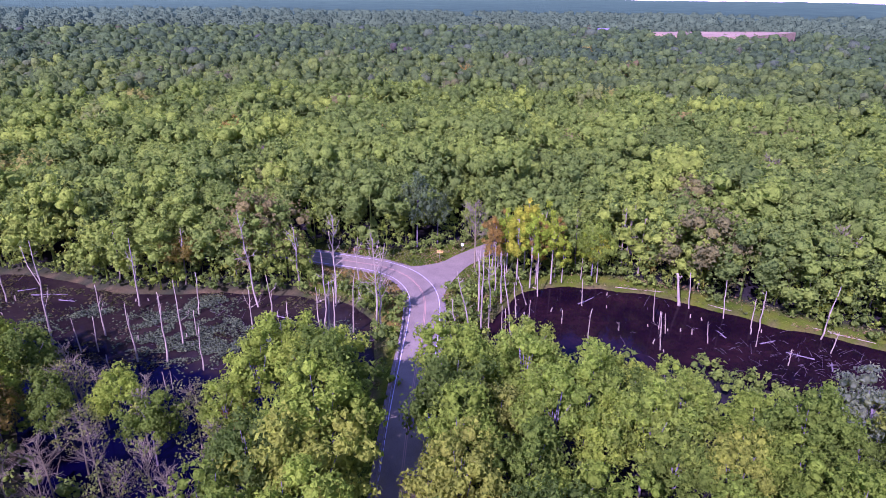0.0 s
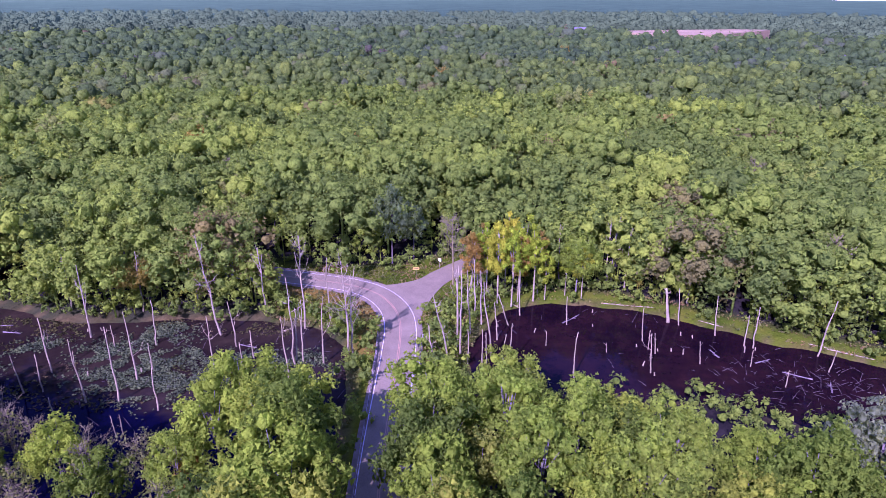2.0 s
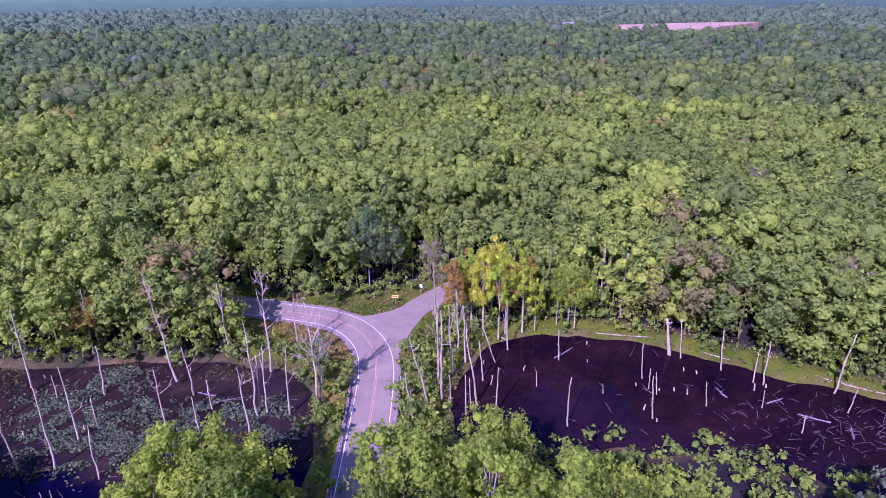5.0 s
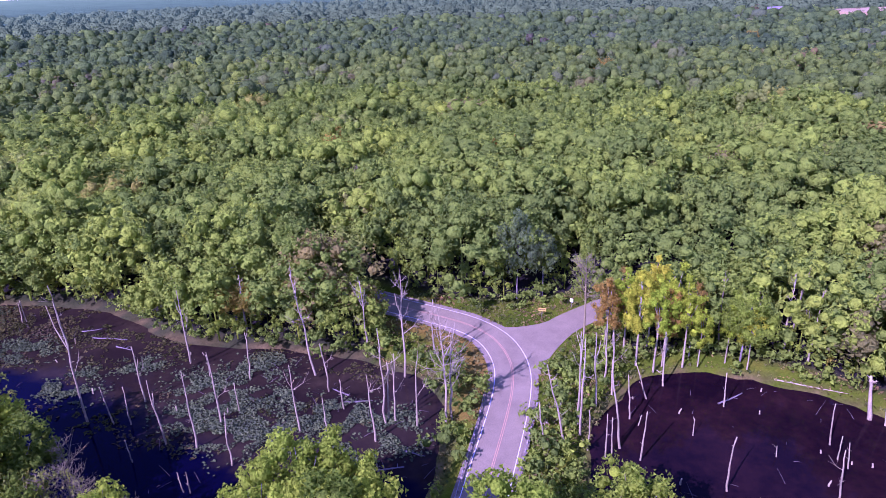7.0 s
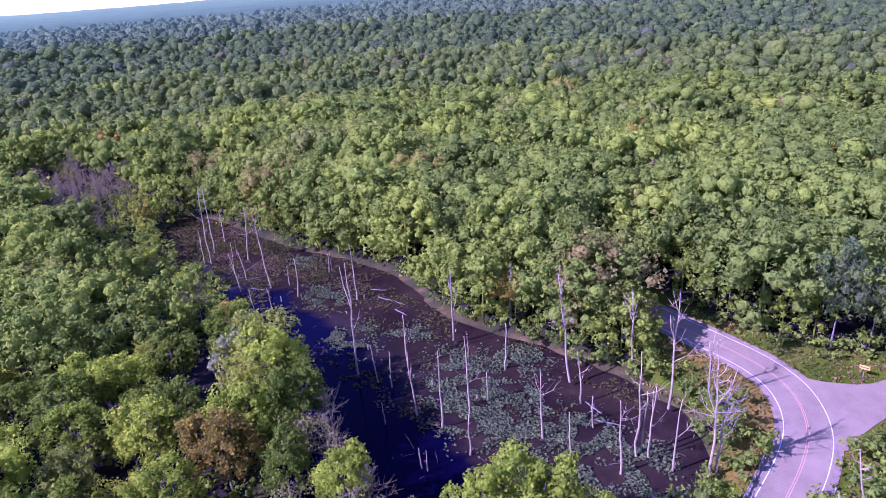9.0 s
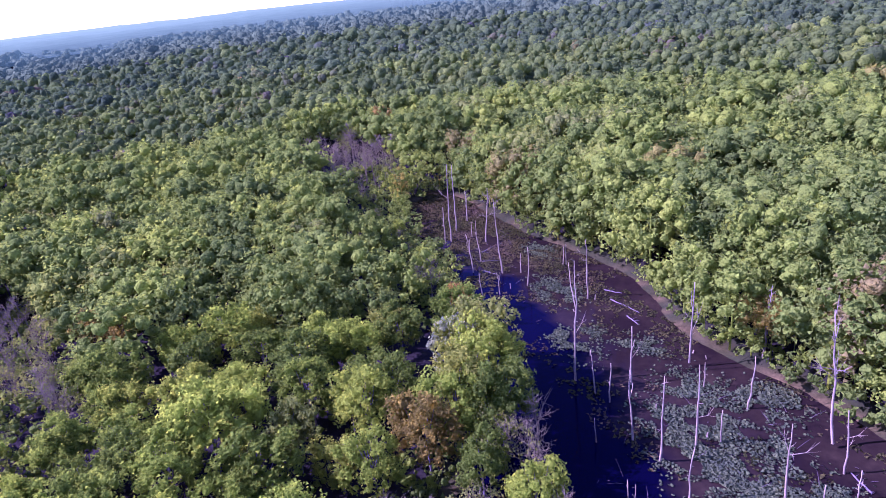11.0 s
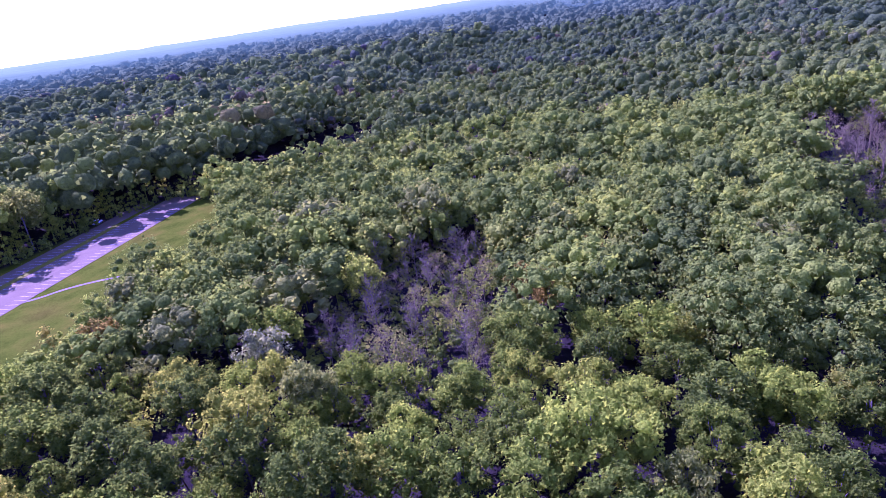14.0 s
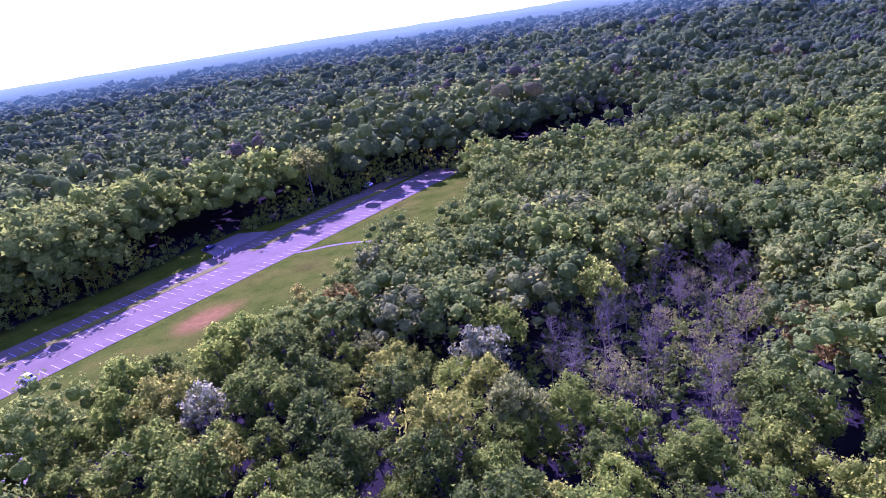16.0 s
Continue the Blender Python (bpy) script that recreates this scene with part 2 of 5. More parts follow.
# ---------------------------------------------------------------- mesh tools
def mesh_of(name, verts, tris, mats, which=None, smooth=False, attrs=None):
    verts, tris = np.asarray(verts, np.float32), np.asarray(tris, np.int32)
    me = bpy.data.meshes.new(name)
    me.vertices.add(len(verts))
    me.vertices.foreach_set("co", verts.ravel())
    me.loops.add(tris.size)
    me.loops.foreach_set("vertex_index", tris.ravel())
    me.polygons.add(len(tris))
    me.polygons.foreach_set("loop_start", np.arange(0, tris.size, 3, dtype=np.int32))
    for m in (mats if isinstance(mats, (list, tuple)) else [mats]):
        me.materials.append(m)
    if which is not None:
        me.polygons.foreach_set("material_index", np.asarray(which, np.int32))
    me.polygons.foreach_set("use_smooth", np.full(len(tris), smooth))
    for key, vals in (attrs or {}).items():
        at = me.attributes.new(key, 'FLOAT', 'POINT')
        at.data.foreach_set("value", np.asarray(vals, np.float32))
    me.update()
    me.validate()
    return me


def join(pieces):
    """Joins (verts, tris) pairs."""
    vs, ts, n = [], [], 0
    for v, t in pieces:
        v, t = np.asarray(v, float), np.asarray(t, int)
        vs.append(v)
        ts.append(t + n)
        n += len(v)
    return np.concatenate(vs), np.concatenate(ts)


def put(name, me, parent=None, m=None, label=""):
    ob = new(name, me)
    ob.parent = parent
    if m is not None:
        ob.matrix_basis = m
    if label:
        tagged(ob, label)
    return ob


def part(name, bm, material, parent, label=""):
    me = bpy.data.meshes.new(name)
    bm.to_mesh(me)
    bm.free()
    me.materials.append(material)
    return put(name, me, parent, None, label)


def tube(points, radii, sides=6):
    pts = np.asarray(points, float)
    n = len(pts)
    t = np.gradient(pts, axis=0)
    t /= np.linalg.norm(t, axis=1)[:, None] + 1e-9
    ref = np.array([1.0, 0.0, 0.0]) if abs(t[0][0]) < 0.8 else np.array([0.0, 1.0, 0.0])
    u = np.cross(t, ref)
    u /= np.linalg.norm(u, axis=1)[:, None] + 1e-9
    w = np.cross(t, u)
    a = np.arange(sides) * 2 * np.pi / sides
    ring = (np.cos(a)[None, :, None] * u[:, None] + np.sin(a)[None, :, None] * w[:, None]) * np.asarray(radii, float)[:, None, None]
    v = (pts[:, None] + ring).reshape(-1, 3)
    v = np.vstack([v, pts[-1:]])
    tr = []
    for i in range(n - 1):
        for k in range(sides):
            p, q = i * sides + k, i * sides + (k + 1) % sides
            tr += [(p, q, q + sides), (p, q + sides, p + sides)]
    top = (n - 1) * sides
    if sides > 3:
        tr += [(top + k, top + (k + 1) % sides, n * sides) for k in range(sides)]
    return v, np.array(tr)


def box_bm(sx, sy, sz, at=(0, 0, 0), bevel=0.0, turn=None):
    bm = bmesh.new()
    m = Matrix.Translation(at) @ (turn or Matrix()) @ Matrix.Diagonal((sx, sy, sz, 1))
    bmesh.ops.create_cube(bm, size=1.0, matrix=m)
    if bevel:
        bmesh.ops.bevel(bm, geom=bm.edges[:], offset=bevel, segments=2, affect='EDGES')
    return bm


PHI = (1 + 5 ** 0.5) / 2
ICO_V = np.array([(-1, PHI, 0), (1, PHI, 0), (-1, -PHI, 0), (1, -PHI, 0), (0, -1, PHI), (0, 1, PHI),
                  (0, -1, -PHI), (0, 1, -PHI), (PHI, 0, -1), (PHI, 0, 1), (-PHI, 0, -1), (-PHI, 0, 1)]) / math.hypot(1, PHI)
ICO_T = np.array([(i, j, k) for i in range(12) for j in range(i + 1, 12) for k in range(j + 1, 12)
                  if all(np.linalg.norm(ICO_V[p] - ICO_V[q]) < 1.1 for p, q in ((i, j), (j, k), (i, k)))])
flip = np.einsum('ij,ij->i', np.cross(ICO_V[ICO_T[:, 1]] - ICO_V[ICO_T[:, 0]], ICO_V[ICO_T[:, 2]] - ICO_V[ICO_T[:, 0]]), ICO_V[ICO_T[:, 0]]) < 0
ICO_T[flip] = ICO_T[flip][:, ::-1]
ICO_TOP = ICO_T[ICO_V[ICO_T].mean(1)[:, 2] > -0.55]        # leaf masses are open underneath


def unit(v):
    return v / (np.linalg.norm(v, axis=-1, keepdims=True) + 1e-9)


def leaves(rng, centres, normals, size):
    """A small folded leaf spray at each centre."""
    n = len(centres)
    r = unit(rng.normal(size=(n, 3)))
    u = unit(np.cross(normals, r))
    w = np.cross(normals, u)
    s = size * rng.uniform(0.65, 1.35, (n, 1))
    v = np.stack([centres + u * s * 0.62, centres + w * s * 0.45 - u * s * 0.3 - normals * s * 0.15, centres - w * s * 0.45 - u * s * 0.3 + normals * s * 0.1], 1).reshape(-1, 3)
    t = np.arange(n)[:, None] * 3 + [0, 1, 2]
    return v, t


def crown(rng, r, z0, z1, n_blob, n_leaf, size, fat=(0.26, 0.42), jag=0.6, core=0.8, gaps=0.0, fringe=0.14):
    """A crown of rounded leaf masses set over an uneven dome between the heights z0 and z1, with loose sprays round them."""
    zc, hz = z0 + (z1 - z0) * 0.45, (z1 - z0) * 0.55
    k = np.arange(n_blob)
    up = np.clip(1 - 1.62 * (k + 0.5) / n_blob + rng.normal(size=n_blob) * 0.09, -0.8, 1)
    a = k * 2.39996 + rng.uniform(0, 6.28) + rng.normal(size=n_blob) * 0.25
    flat = np.sqrt(np.maximum(1 - up * up, 0.02))
    lobe = 1 + 0.20 * np.cos(2 * a + rng.uniform(0, 6.28)) + 0.14 * np.cos(3 * a + rng.uniform(0, 6.28))
    reach = rng.uniform(0.60, 0.86, n_blob) * np.where(rng.random(n_blob) < gaps, 0.5, 1.0)
    d = np.stack([np.cos(a) * flat, np.sin(a) * flat, up], 1)
    grow = (lobe * reach)[:, None]
    c = d * grow * [r, r, hz] + [0, 0, zc]
    br = r * rng.uniform(*fat, n_blob)
    c[:, 2] = np.minimum(np.maximum(c[:, 2], z0 + br * 0.6), z1 - br * 0.85)
    pick = rng.choice(n_blob, n_leaf, p=br ** 2 / (br ** 2).sum())
    out = unit((c[pick] - np.array([0, 0, zc - hz * 0.2])))
    way = unit(rng.normal(size=(n_leaf, 3)) * 0.62 + out * 0.9)
    p = c[pick] + way * br[pick][:, None] * (rng.uniform(0.72, 1.1, (n_leaf, 1)) + 0.35 * (rng.random((n_leaf, 1)) > 1 - fringe))
    nrm = unit(way + rng.normal(size=(n_leaf, 3)) * jag)
    pieces = [leaves(rng, p, nrm, size)]
    for ci, b in zip(c, br):
        t = rng.uniform(0, 6.28)
        spin = np.array([(math.cos(t), math.sin(t), 0), (-math.sin(t), math.cos(t), 0), (0, 0, 1)])
        pieces.append((ci + ICO_V @ spin * b * core * rng.uniform(0.7, 1.16, (12, 1)), ICO_TOP))
    return join(pieces), c


def limbs(rng, height, r, tips, rad=0.24):
    bend = rng.normal(size=2) * 0.4
    zs = np.linspace(-0.3, height, 6)
    line = np.stack([bend[0] * (zs / height) ** 2, bend[1] * (zs / height) ** 2, zs], 1)
    pieces = [tube(line, np.linspace(rad, rad * 0.3, 6), 7)]
    for tip in tips:
        s = rng.uniform(0.35, 0.8)
        a = np.array([bend[0] * s * s, bend[1] * s * s, s * height])
        mid = (a + tip) / 2 + np.array([0, 0, -0.4])
        pieces.append(tube([a, mid, tip], [rad * 0.4, rad * 0.28, rad * 0.1], 4))
    return join(pieces)


# ---------------------------------------------------------------- the plan
EAST_POND = [(9.5, 109), (10.8, 118), (14.6, 130), (20, 135.5), (29, 138.5), (36, 138), (45, 135), (53, 131), (62, 125.7), (69, 120.7),
             (78, 115.6), (89, 109.5), (105, 100), (122, 88), (112, 74), (92, 79), (76, 86), (64, 93), (52, 99), (36, 102), (20, 103), (11, 103)]
WEST_OPEN = [(-191, 137), (-175, 140), (-138, 138), (-114, 141), (-98, 141), (-87, 137), (-74, 131.5), (-65, 131), (-52, 132.5), (-40, 132),
             (-29, 130.5), (-20, 127), (-15, 121), (-13.5, 114), (-13, 106), (-16, 98), (-30, 89), (-48, 85), (-60, 88), (-72, 92),
             (-88, 95), (-105, 102), (-133, 112), (-160, 113), (-185, 124)]
WEST_POND = WEST_OPEN[:15] + [(-13, 92), (-12.5, 76), (-18, 67), (-40, 64), (-58, 69), (-67, 84)] + WEST_OPEN[19:]
JUNCTION = [(-13, 97), (-13, 125), (-20, 131), (-30, 134), (-33, 146), (-30, 157), (-14, 157), (-4, 158), (3, 162), (12, 162), (13, 148),
            (15, 139), (11, 130), (8, 118), (9, 100), (1, 98)]
LOT_CLEAR = [(-34, -86), (-38, -68), (-50, -67), (-62, -69), (-75, -69), (-84, -68), (-95, -62), (-107, -67), (-121, -72), (-141, -78), (-153, -71), (-170, -66),
             (-190, -74), (-212, -96), (-232, -112), (-240, -126), (-240, -140), (-215, -150), (-170, -152), (-150, -162), (-132, -162), (-100, -155), (-30, -153)]
LOT_GAP = [(-236, -112), (-250, -92), (-285, -76), (-318, -72), (-345, -84), (-345, -104), (-300, -112), (-262, -128), (-240, -140)]
THICKETS = [[(-186, 112), (-200, 99), (-235, 98), (-265, 110), (-264, 134), (-226, 140), (-196, 130)],
            [(-104, -2), (-106, 26), (-126, 26), (-160, 18), (-174, 5), (-150, -9), (-120, -9)]]
FIELD_CLEAR = [(256, 890), (292, 838), (345, 808), (408, 814), (452, 838), (505, 880), (545, 945), (480, 984), (400, 968), (325, 960), (282, 948)]
MAIN_ROAD = [(-4.5, -220), (-5.6, 20), (-5.5, 60), (-5.2, 85), (-4.5, 103), (-3.9, 116), (-3.8, 125), (-4.6, 132), (-6.8, 138), (-10.5, 143.2),
             (-16, 147), (-23, 149.6), (-34, 153), (-52, 159), (-75, 167), (-110, 182)]
SIDE_ROAD = [(-2.5, 134), (0.0, 142), (3.5, 149.5), (8.6, 155.6), (15, 162), (26, 171), (48, 186), (90, 210)]


def inside(p, poly):
    x, y = p[:, 0], p[:, 1]
    hit = np.zeros(len(p), bool)
    for (ax, ay), (bx, by) in zip(poly, poly[1:] + poly[:1]):
        cross = (ay > y) != (by > y)
        hit ^= cross & (x < (bx - ax) * (y - ay) / (by - ay + 1e-12) + ax)
    return hit


def from_line(p, line, closed=False):
    best = np.full(len(p), 1e9)
    for a, b in zip(line, line[1:] + (line[:1] if closed else [])):
        a, b = np.array(a, float), np.array(b, float)
        d = b - a
        s = np.clip(((p - a) @ d) / (d @ d), 0, 1)
        best = np.minimum(best, np.linalg.norm(p - a - s[:, None] * d, axis=1))
    return best


def signed(p, poly):
    """Distance to the polygon's edge, negative inside."""
    d = from_line(p, poly, True)
    return np.where(inside(p, poly), -d, d)


def smooth_line(line, step=1.5):
    """A rounded line through the points, evenly stepped."""
    p = np.array(line, float)
    p = np.vstack([2 * p[0] - p[1], p, 2 * p[-1] - p[-2]])
    out = []
    for i in range(1, len(p) - 2):
        n = max(2, int(np.linalg.norm(p[i + 1] - p[i]) / step))
        for s in np.linspace(0, 1, n, endpoint=False):
            a, b, c, d = p[i - 1:i + 3]
            out.append(0.5 * (2 * b + (c - a) * s + (2 * a - 5 * b + 4 * c - d) * s ** 2 + (3 * b - a - 3 * c + d) * s ** 3))
    out.append(p[-2])
    return np.array(out)


def normals_of(line):
    t = np.gradient(line, axis=0)
    t /= np.linalg.norm(t, axis=1)[:, None]
    return np.stack([-t[:, 1], t[:, 0]], 1)


def ribbon(line, left, right, z, drop=0.0):
    """A strip along the line between two offsets (left positive), with skirts where drop is given."""
    n = normals_of(line)
    a, b = line + n * left, line + n * right
    rows = [np.column_stack([a, np.full(len(a), z)]), np.column_stack([b, np.full(len(b), z)])]
    if drop:
        rows = [rows[0] + [0, 0, -drop]] + rows + [rows[1] + [0, 0, -drop]]
    k, m = len(rows), len(line)
    v = np.stack(rows, 1).reshape(-1, 3)
    t = []
    for i in range(m - 1):
        for j in range(k - 1):
            p, q = i * k + j, i * k + j + 1
            t += [(p, q, q + k), (p, q + k, p + k)]
    return v, np.array(t)


def filled(poly, z):
    bm = bmesh.new()
    f = bm.faces.new([bm.verts.new((x, y, z)) for x, y in poly])
    if f.normal.z < 0 or (f.normal_update() or f.normal.z < 0):
        bmesh.ops.reverse_faces(bm, faces=[f])
    bmesh.ops.triangulate(bm, faces=[f])
    return bm


# ---------------------------------------------------------------- ground and water
def axis(lo, hi, step, far):
    inner = np.arange(lo, hi + step, step)
    grow = step * np.cumsum(1.22 ** np.arange(1, 60))
    grow = grow[grow < far]
    return np.concatenate([(lo - grow)[::-1], inner, inner[-1] + grow])


gx, gy = axis(-260, 130, 2.5, 5600), axis(-165, 215, 2.5, 5600)
gp = np.stack(np.meshgrid(gx, gy), -1).reshape(-1, 2)
d_east, d_west = signed(gp, EAST_POND), signed(gp, WEST_POND)
d_pond = np.minimum(d_east, d_west)
shore = np.array([noise.noise(Vector((x * 0.16, y * 0.16, 5))) * 1.5 + noise.noise(Vector((x * 0.4, y * 0.4, 2))) * 0.9 for x, y in gp])
d_pond = d_pond + shore * (np.abs(d_pond) < 8)
rough = np.array([noise.noise(Vector((x * 0.07, y * 0.07, 0))) for x, y in gp])
gz = np.where(d_pond < 4, -1.0 + np.clip(d_pond, -3, 4) * 0.25, 0.0)
gz = np.minimum(gz, 0.0) + rough * 0.25 * (d_pond > 0)
d_road = np.minimum(from_line(gp, MAIN_ROAD), from_line(gp, SIDE_ROAD))
gz = np.where(d_road < 7, np.minimum(gz, -0.06), gz)
in_lot = signed(gp, LOT_CLEAR)
gz = np.where(in_lot < 0, -0.06, gz)
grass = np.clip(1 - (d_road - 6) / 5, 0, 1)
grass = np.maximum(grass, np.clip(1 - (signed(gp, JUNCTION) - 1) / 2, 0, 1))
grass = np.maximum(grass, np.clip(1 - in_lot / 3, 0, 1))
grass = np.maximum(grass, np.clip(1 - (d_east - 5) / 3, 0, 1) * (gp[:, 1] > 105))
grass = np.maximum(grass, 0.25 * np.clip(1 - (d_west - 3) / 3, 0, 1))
mud = np.clip(1 - np.abs(d_pond - 0.2) / 1.3, 0, 1)
tan = np.clip(1 - np.hypot((gp[:, 0] + 100) / 13, (gp[:, 1] + 100) / 6.5) + rough * 0.7, 0, 1) * 1.6
tan = np.maximum(tan, 0.75 * np.clip(1.4 - np.abs(d_road - 5.5) / 3.5, 0, 1) * (gp[:, 0] < -5) * (gp[:, 1] > 116) * (gp[:, 1] < 146))
tan = np.maximum(tan, 0.22 * np.clip(rough * 1.6, 0, 1) * (in_lot < 0))
tan = np.clip(tan, 0, 1)
w, h = len(gx), len(gy)
ii = (np.arange(h - 1)[:, None] * w + np.arange(w - 1)[None, :]).ravel()
gt = np.concatenate([np.stack([ii, ii + 1, ii + w + 1], 1), np.stack([ii, ii + w + 1, ii + w], 1)])
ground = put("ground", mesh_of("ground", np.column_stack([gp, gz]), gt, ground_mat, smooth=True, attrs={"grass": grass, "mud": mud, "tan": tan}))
tagged(ground, "woodland floor of leaf litter with dry grass verges", "ground", kind="structure")


def grown(poly, by):
    p = np.array(poly, float)
    c = p.mean(0)
    return [tuple(q + (q - c) / np.linalg.norm(q - c) * by) for q in p]


tagged(part("water", filled(grown(EAST_POND, 2.6), -1.0), water_east, None), "dark still pond water with submerged branches", "pond", kind="structure")
# west pond: tree shade painted navy by south bank, silted shallows north and west
BANK_SHADE = [(-131, 110), (-124, 115), (-118, 120), (-109, 118), (-98, 116), (-92, 115), (-80, 112.5), (-72, 111), (-66, 108), (-60, 103), (-48, 101.5),
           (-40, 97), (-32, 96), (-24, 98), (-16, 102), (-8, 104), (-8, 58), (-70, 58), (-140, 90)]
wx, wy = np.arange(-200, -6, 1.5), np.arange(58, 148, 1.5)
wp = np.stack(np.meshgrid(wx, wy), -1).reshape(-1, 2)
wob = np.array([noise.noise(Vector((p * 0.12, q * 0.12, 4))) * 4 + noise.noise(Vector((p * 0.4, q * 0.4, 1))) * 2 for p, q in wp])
tree_shade = np.clip(0.5 - (signed(wp, BANK_SHADE) + wob) / 2.4, 0, 1)
ii = (np.arange(len(wy) - 1)[:, None] * len(wx) + np.arange(len(wx) - 1)[None, :]).ravel()
wt = np.concatenate([np.stack([ii, ii + 1, ii + len(wx) + 1], 1), np.stack([ii, ii + len(wx) + 1, ii + len(wx)], 1)])
wt = wt[signed(wp[wt].mean(1), WEST_POND) < 3.4]
pond = put("water", mesh_of("water", np.column_stack([wp, np.full(len(wp), -1.0)]), wt, water_west, smooth=True, attrs={"tree_shade": tree_shade}))
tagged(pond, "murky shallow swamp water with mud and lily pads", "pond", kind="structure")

# ---------------------------------------------------------------- roads
main_line, side_line = smooth_line(MAIN_ROAD), smooth_line(SIDE_ROAD)
road = put("road", mesh_of("road", *ribbon(main_line, 3.75, -3.75, 0.04, 0.3), asphalt))
tagged(road, "two-lane sun-bleached asphalt road bending through the woods", "road", kind="structure")
side = put("side_road", mesh_of("side_road", *ribbon(side_line, 3.2, -3.4, 0.036, 0.3), asphalt))
tagged(side, "pale asphalt side road meeting the bend", "road", kind="structure")
# mouth of the junction
mouth = [(-10.5, 146.6), (-5.5, 147.4), (-1.2, 149.4), (4.0, 154.0), (8.5, 150.6), (4.6, 147.0), (2.6, 143.5), (1.0, 137.0), (0.6, 131.0), (-3.0, 133), (-6, 140)]
part("junction_apron", filled(mouth, 0.042), asphalt, road)
shoulder = put("road_shoulder", mesh_of("road_shoulder", *ribbon(main_line[(main_line[:, 1] > -60)], 4.5, -4.6, 0.0, 0.25), gravel_mat))
tagged(shoulder, "narrow gravel shoulder along the asphalt road", "road shoulder", kind="structure")
put("edge_line", mesh_of("edge_line", *ribbon(main_line, 3.32, 3.2, 0.048), white_paint), road)
put("edge_line", mesh_of("edge_line", *ribbon(main_line, -3.2, -3.32, 0.048), white_paint), road)
put("centre_line", mesh_of("centre_line", *ribbon(main_line, 0.2, 0.08, 0.048), yellow_paint), road)
put("centre_line", mesh_of("centre_line", *ribbon(main_line, -0.08, -0.2, 0.048), yellow_paint), road)


def guard_rail(line, label):
    """A corrugated steel beam on wooden posts."""
    line = smooth_line(line, 1.9)
    top = new("guard_rail")
    tagged(top, label, "guard rail", "guard rails beside the road")
    prof = [(0.0, 0.72), (0.07, 0.66), (0.07, 0.62), (0.0, 0.57), (0.07, 0.52), (0.07, 0.48), (0.0, 0.42)]
    n = normals_of(line)
    rows = [np.column_stack([line + n * o, np.full(len(line), z)]) for o, z in prof]
    v = np.stack(rows, 1).reshape(-1, 3)
    k, t = len(prof), []
    for i in range(len(line) - 1):
        for j in range(k - 1):
            p = i * k + j
            t += [(p, p + 1, p + 1 + k), (p, p + 1 + k, p + k)]
    beam = put("beam", mesh_of("beam", v, t, zinc), top)
    beam.modifiers.new("thick", 'SOLIDIFY').thickness = 0.02
    post = None
    for (x, y), (nx, ny) in zip(line, n):
        at = pose(x - nx * 0.1, y - ny * 0.1, 0, 0, 0, math.degrees(math.atan2(ny, nx)))
        if post is None:
            post = part("post", box_bm(0.15, 0.15, 1.1, (0, 0, 0.2), 0.015), post_wood, top)
            post.matrix_basis = at
        else:
            put("post", post.data, top, at)
    return top


guard_rail([(-8.7, 56), (-8.7, 80), (-8.4, 100), (-8.2, 112), (-8.3, 124)], "weathered galvanised guard rail on posts beside the road")
guard_rail([(0.9, 122), (0.3, 112), (-0.3, 102), (-0.7, 88)], "galvanised guard rail on posts along the road bend")

# ---------------------------------------------------------------- parking lot
LOT_AT, LOT_TURN = Vector((-61, -110.5, 0)), math.atan2(-14.0, -172.0)


def lot_pose(s, n, z=0.0, turn=0.0):
    """s metres along the lot, n metres across it from its near kerb."""
    d = Vector((math.cos(LOT_TURN), math.sin(LOT_TURN), 0))
    e = Vector((-d.y, d.x, 0))
    p = LOT_AT + d * s + e * n + Vector((0, 0, z))
    return pose(p.x, p.y, p.z, 0, 0, math.degrees(LOT_TURN) + turn)


def lot_slab(name, s0, s1, n0, n1, z, mat, parent, thick=0.1):
    ob = part(name, box_bm(s1 - s0, n1 - n0, thick, ((s0 + s1) / 2, (n0 + n1) / 2, z - thick / 2)), mat, parent)
    return ob


lot_asphalt = surface("old_lot_asphalt", (0.106, 0.086, 0.034), (0.138, 0.112, 0.046), 0.15, 5, 0.9, 0.2, 0.01)
lot = new("parking_lot")
lot.matrix_basis = lot_pose(0, 0)
tagged(lot, "long empty asphalt parking lot with painted stalls", "parking lot", kind="structure")
lot_slab("asphalt_slab", -22, 184, 0, 17.6, 0.03, lot_asphalt, lot)
lot_slab("asphalt_slab", -22, 178, 20.6, 29, 0.03, lot_asphalt, lot)
lot_slab("crossover", 68, 78, 17.6, 20.6, 0.03, lot_asphalt, lot)
turf_mat = surface("island_turf", (0.080, 0.100, 0.004), (0.140, 0.140, 0.008), 0.3, 4, 0.95, 0.5, 0.05)
lot_slab("grass_island", -22, 68, 17.6, 20.6, 0.10, turf_mat, lot, 0.2)
lot_slab("grass_island", 78, 150, 17.6, 20.6, 0.10, turf_mat, lot, 0.2)
stall = None
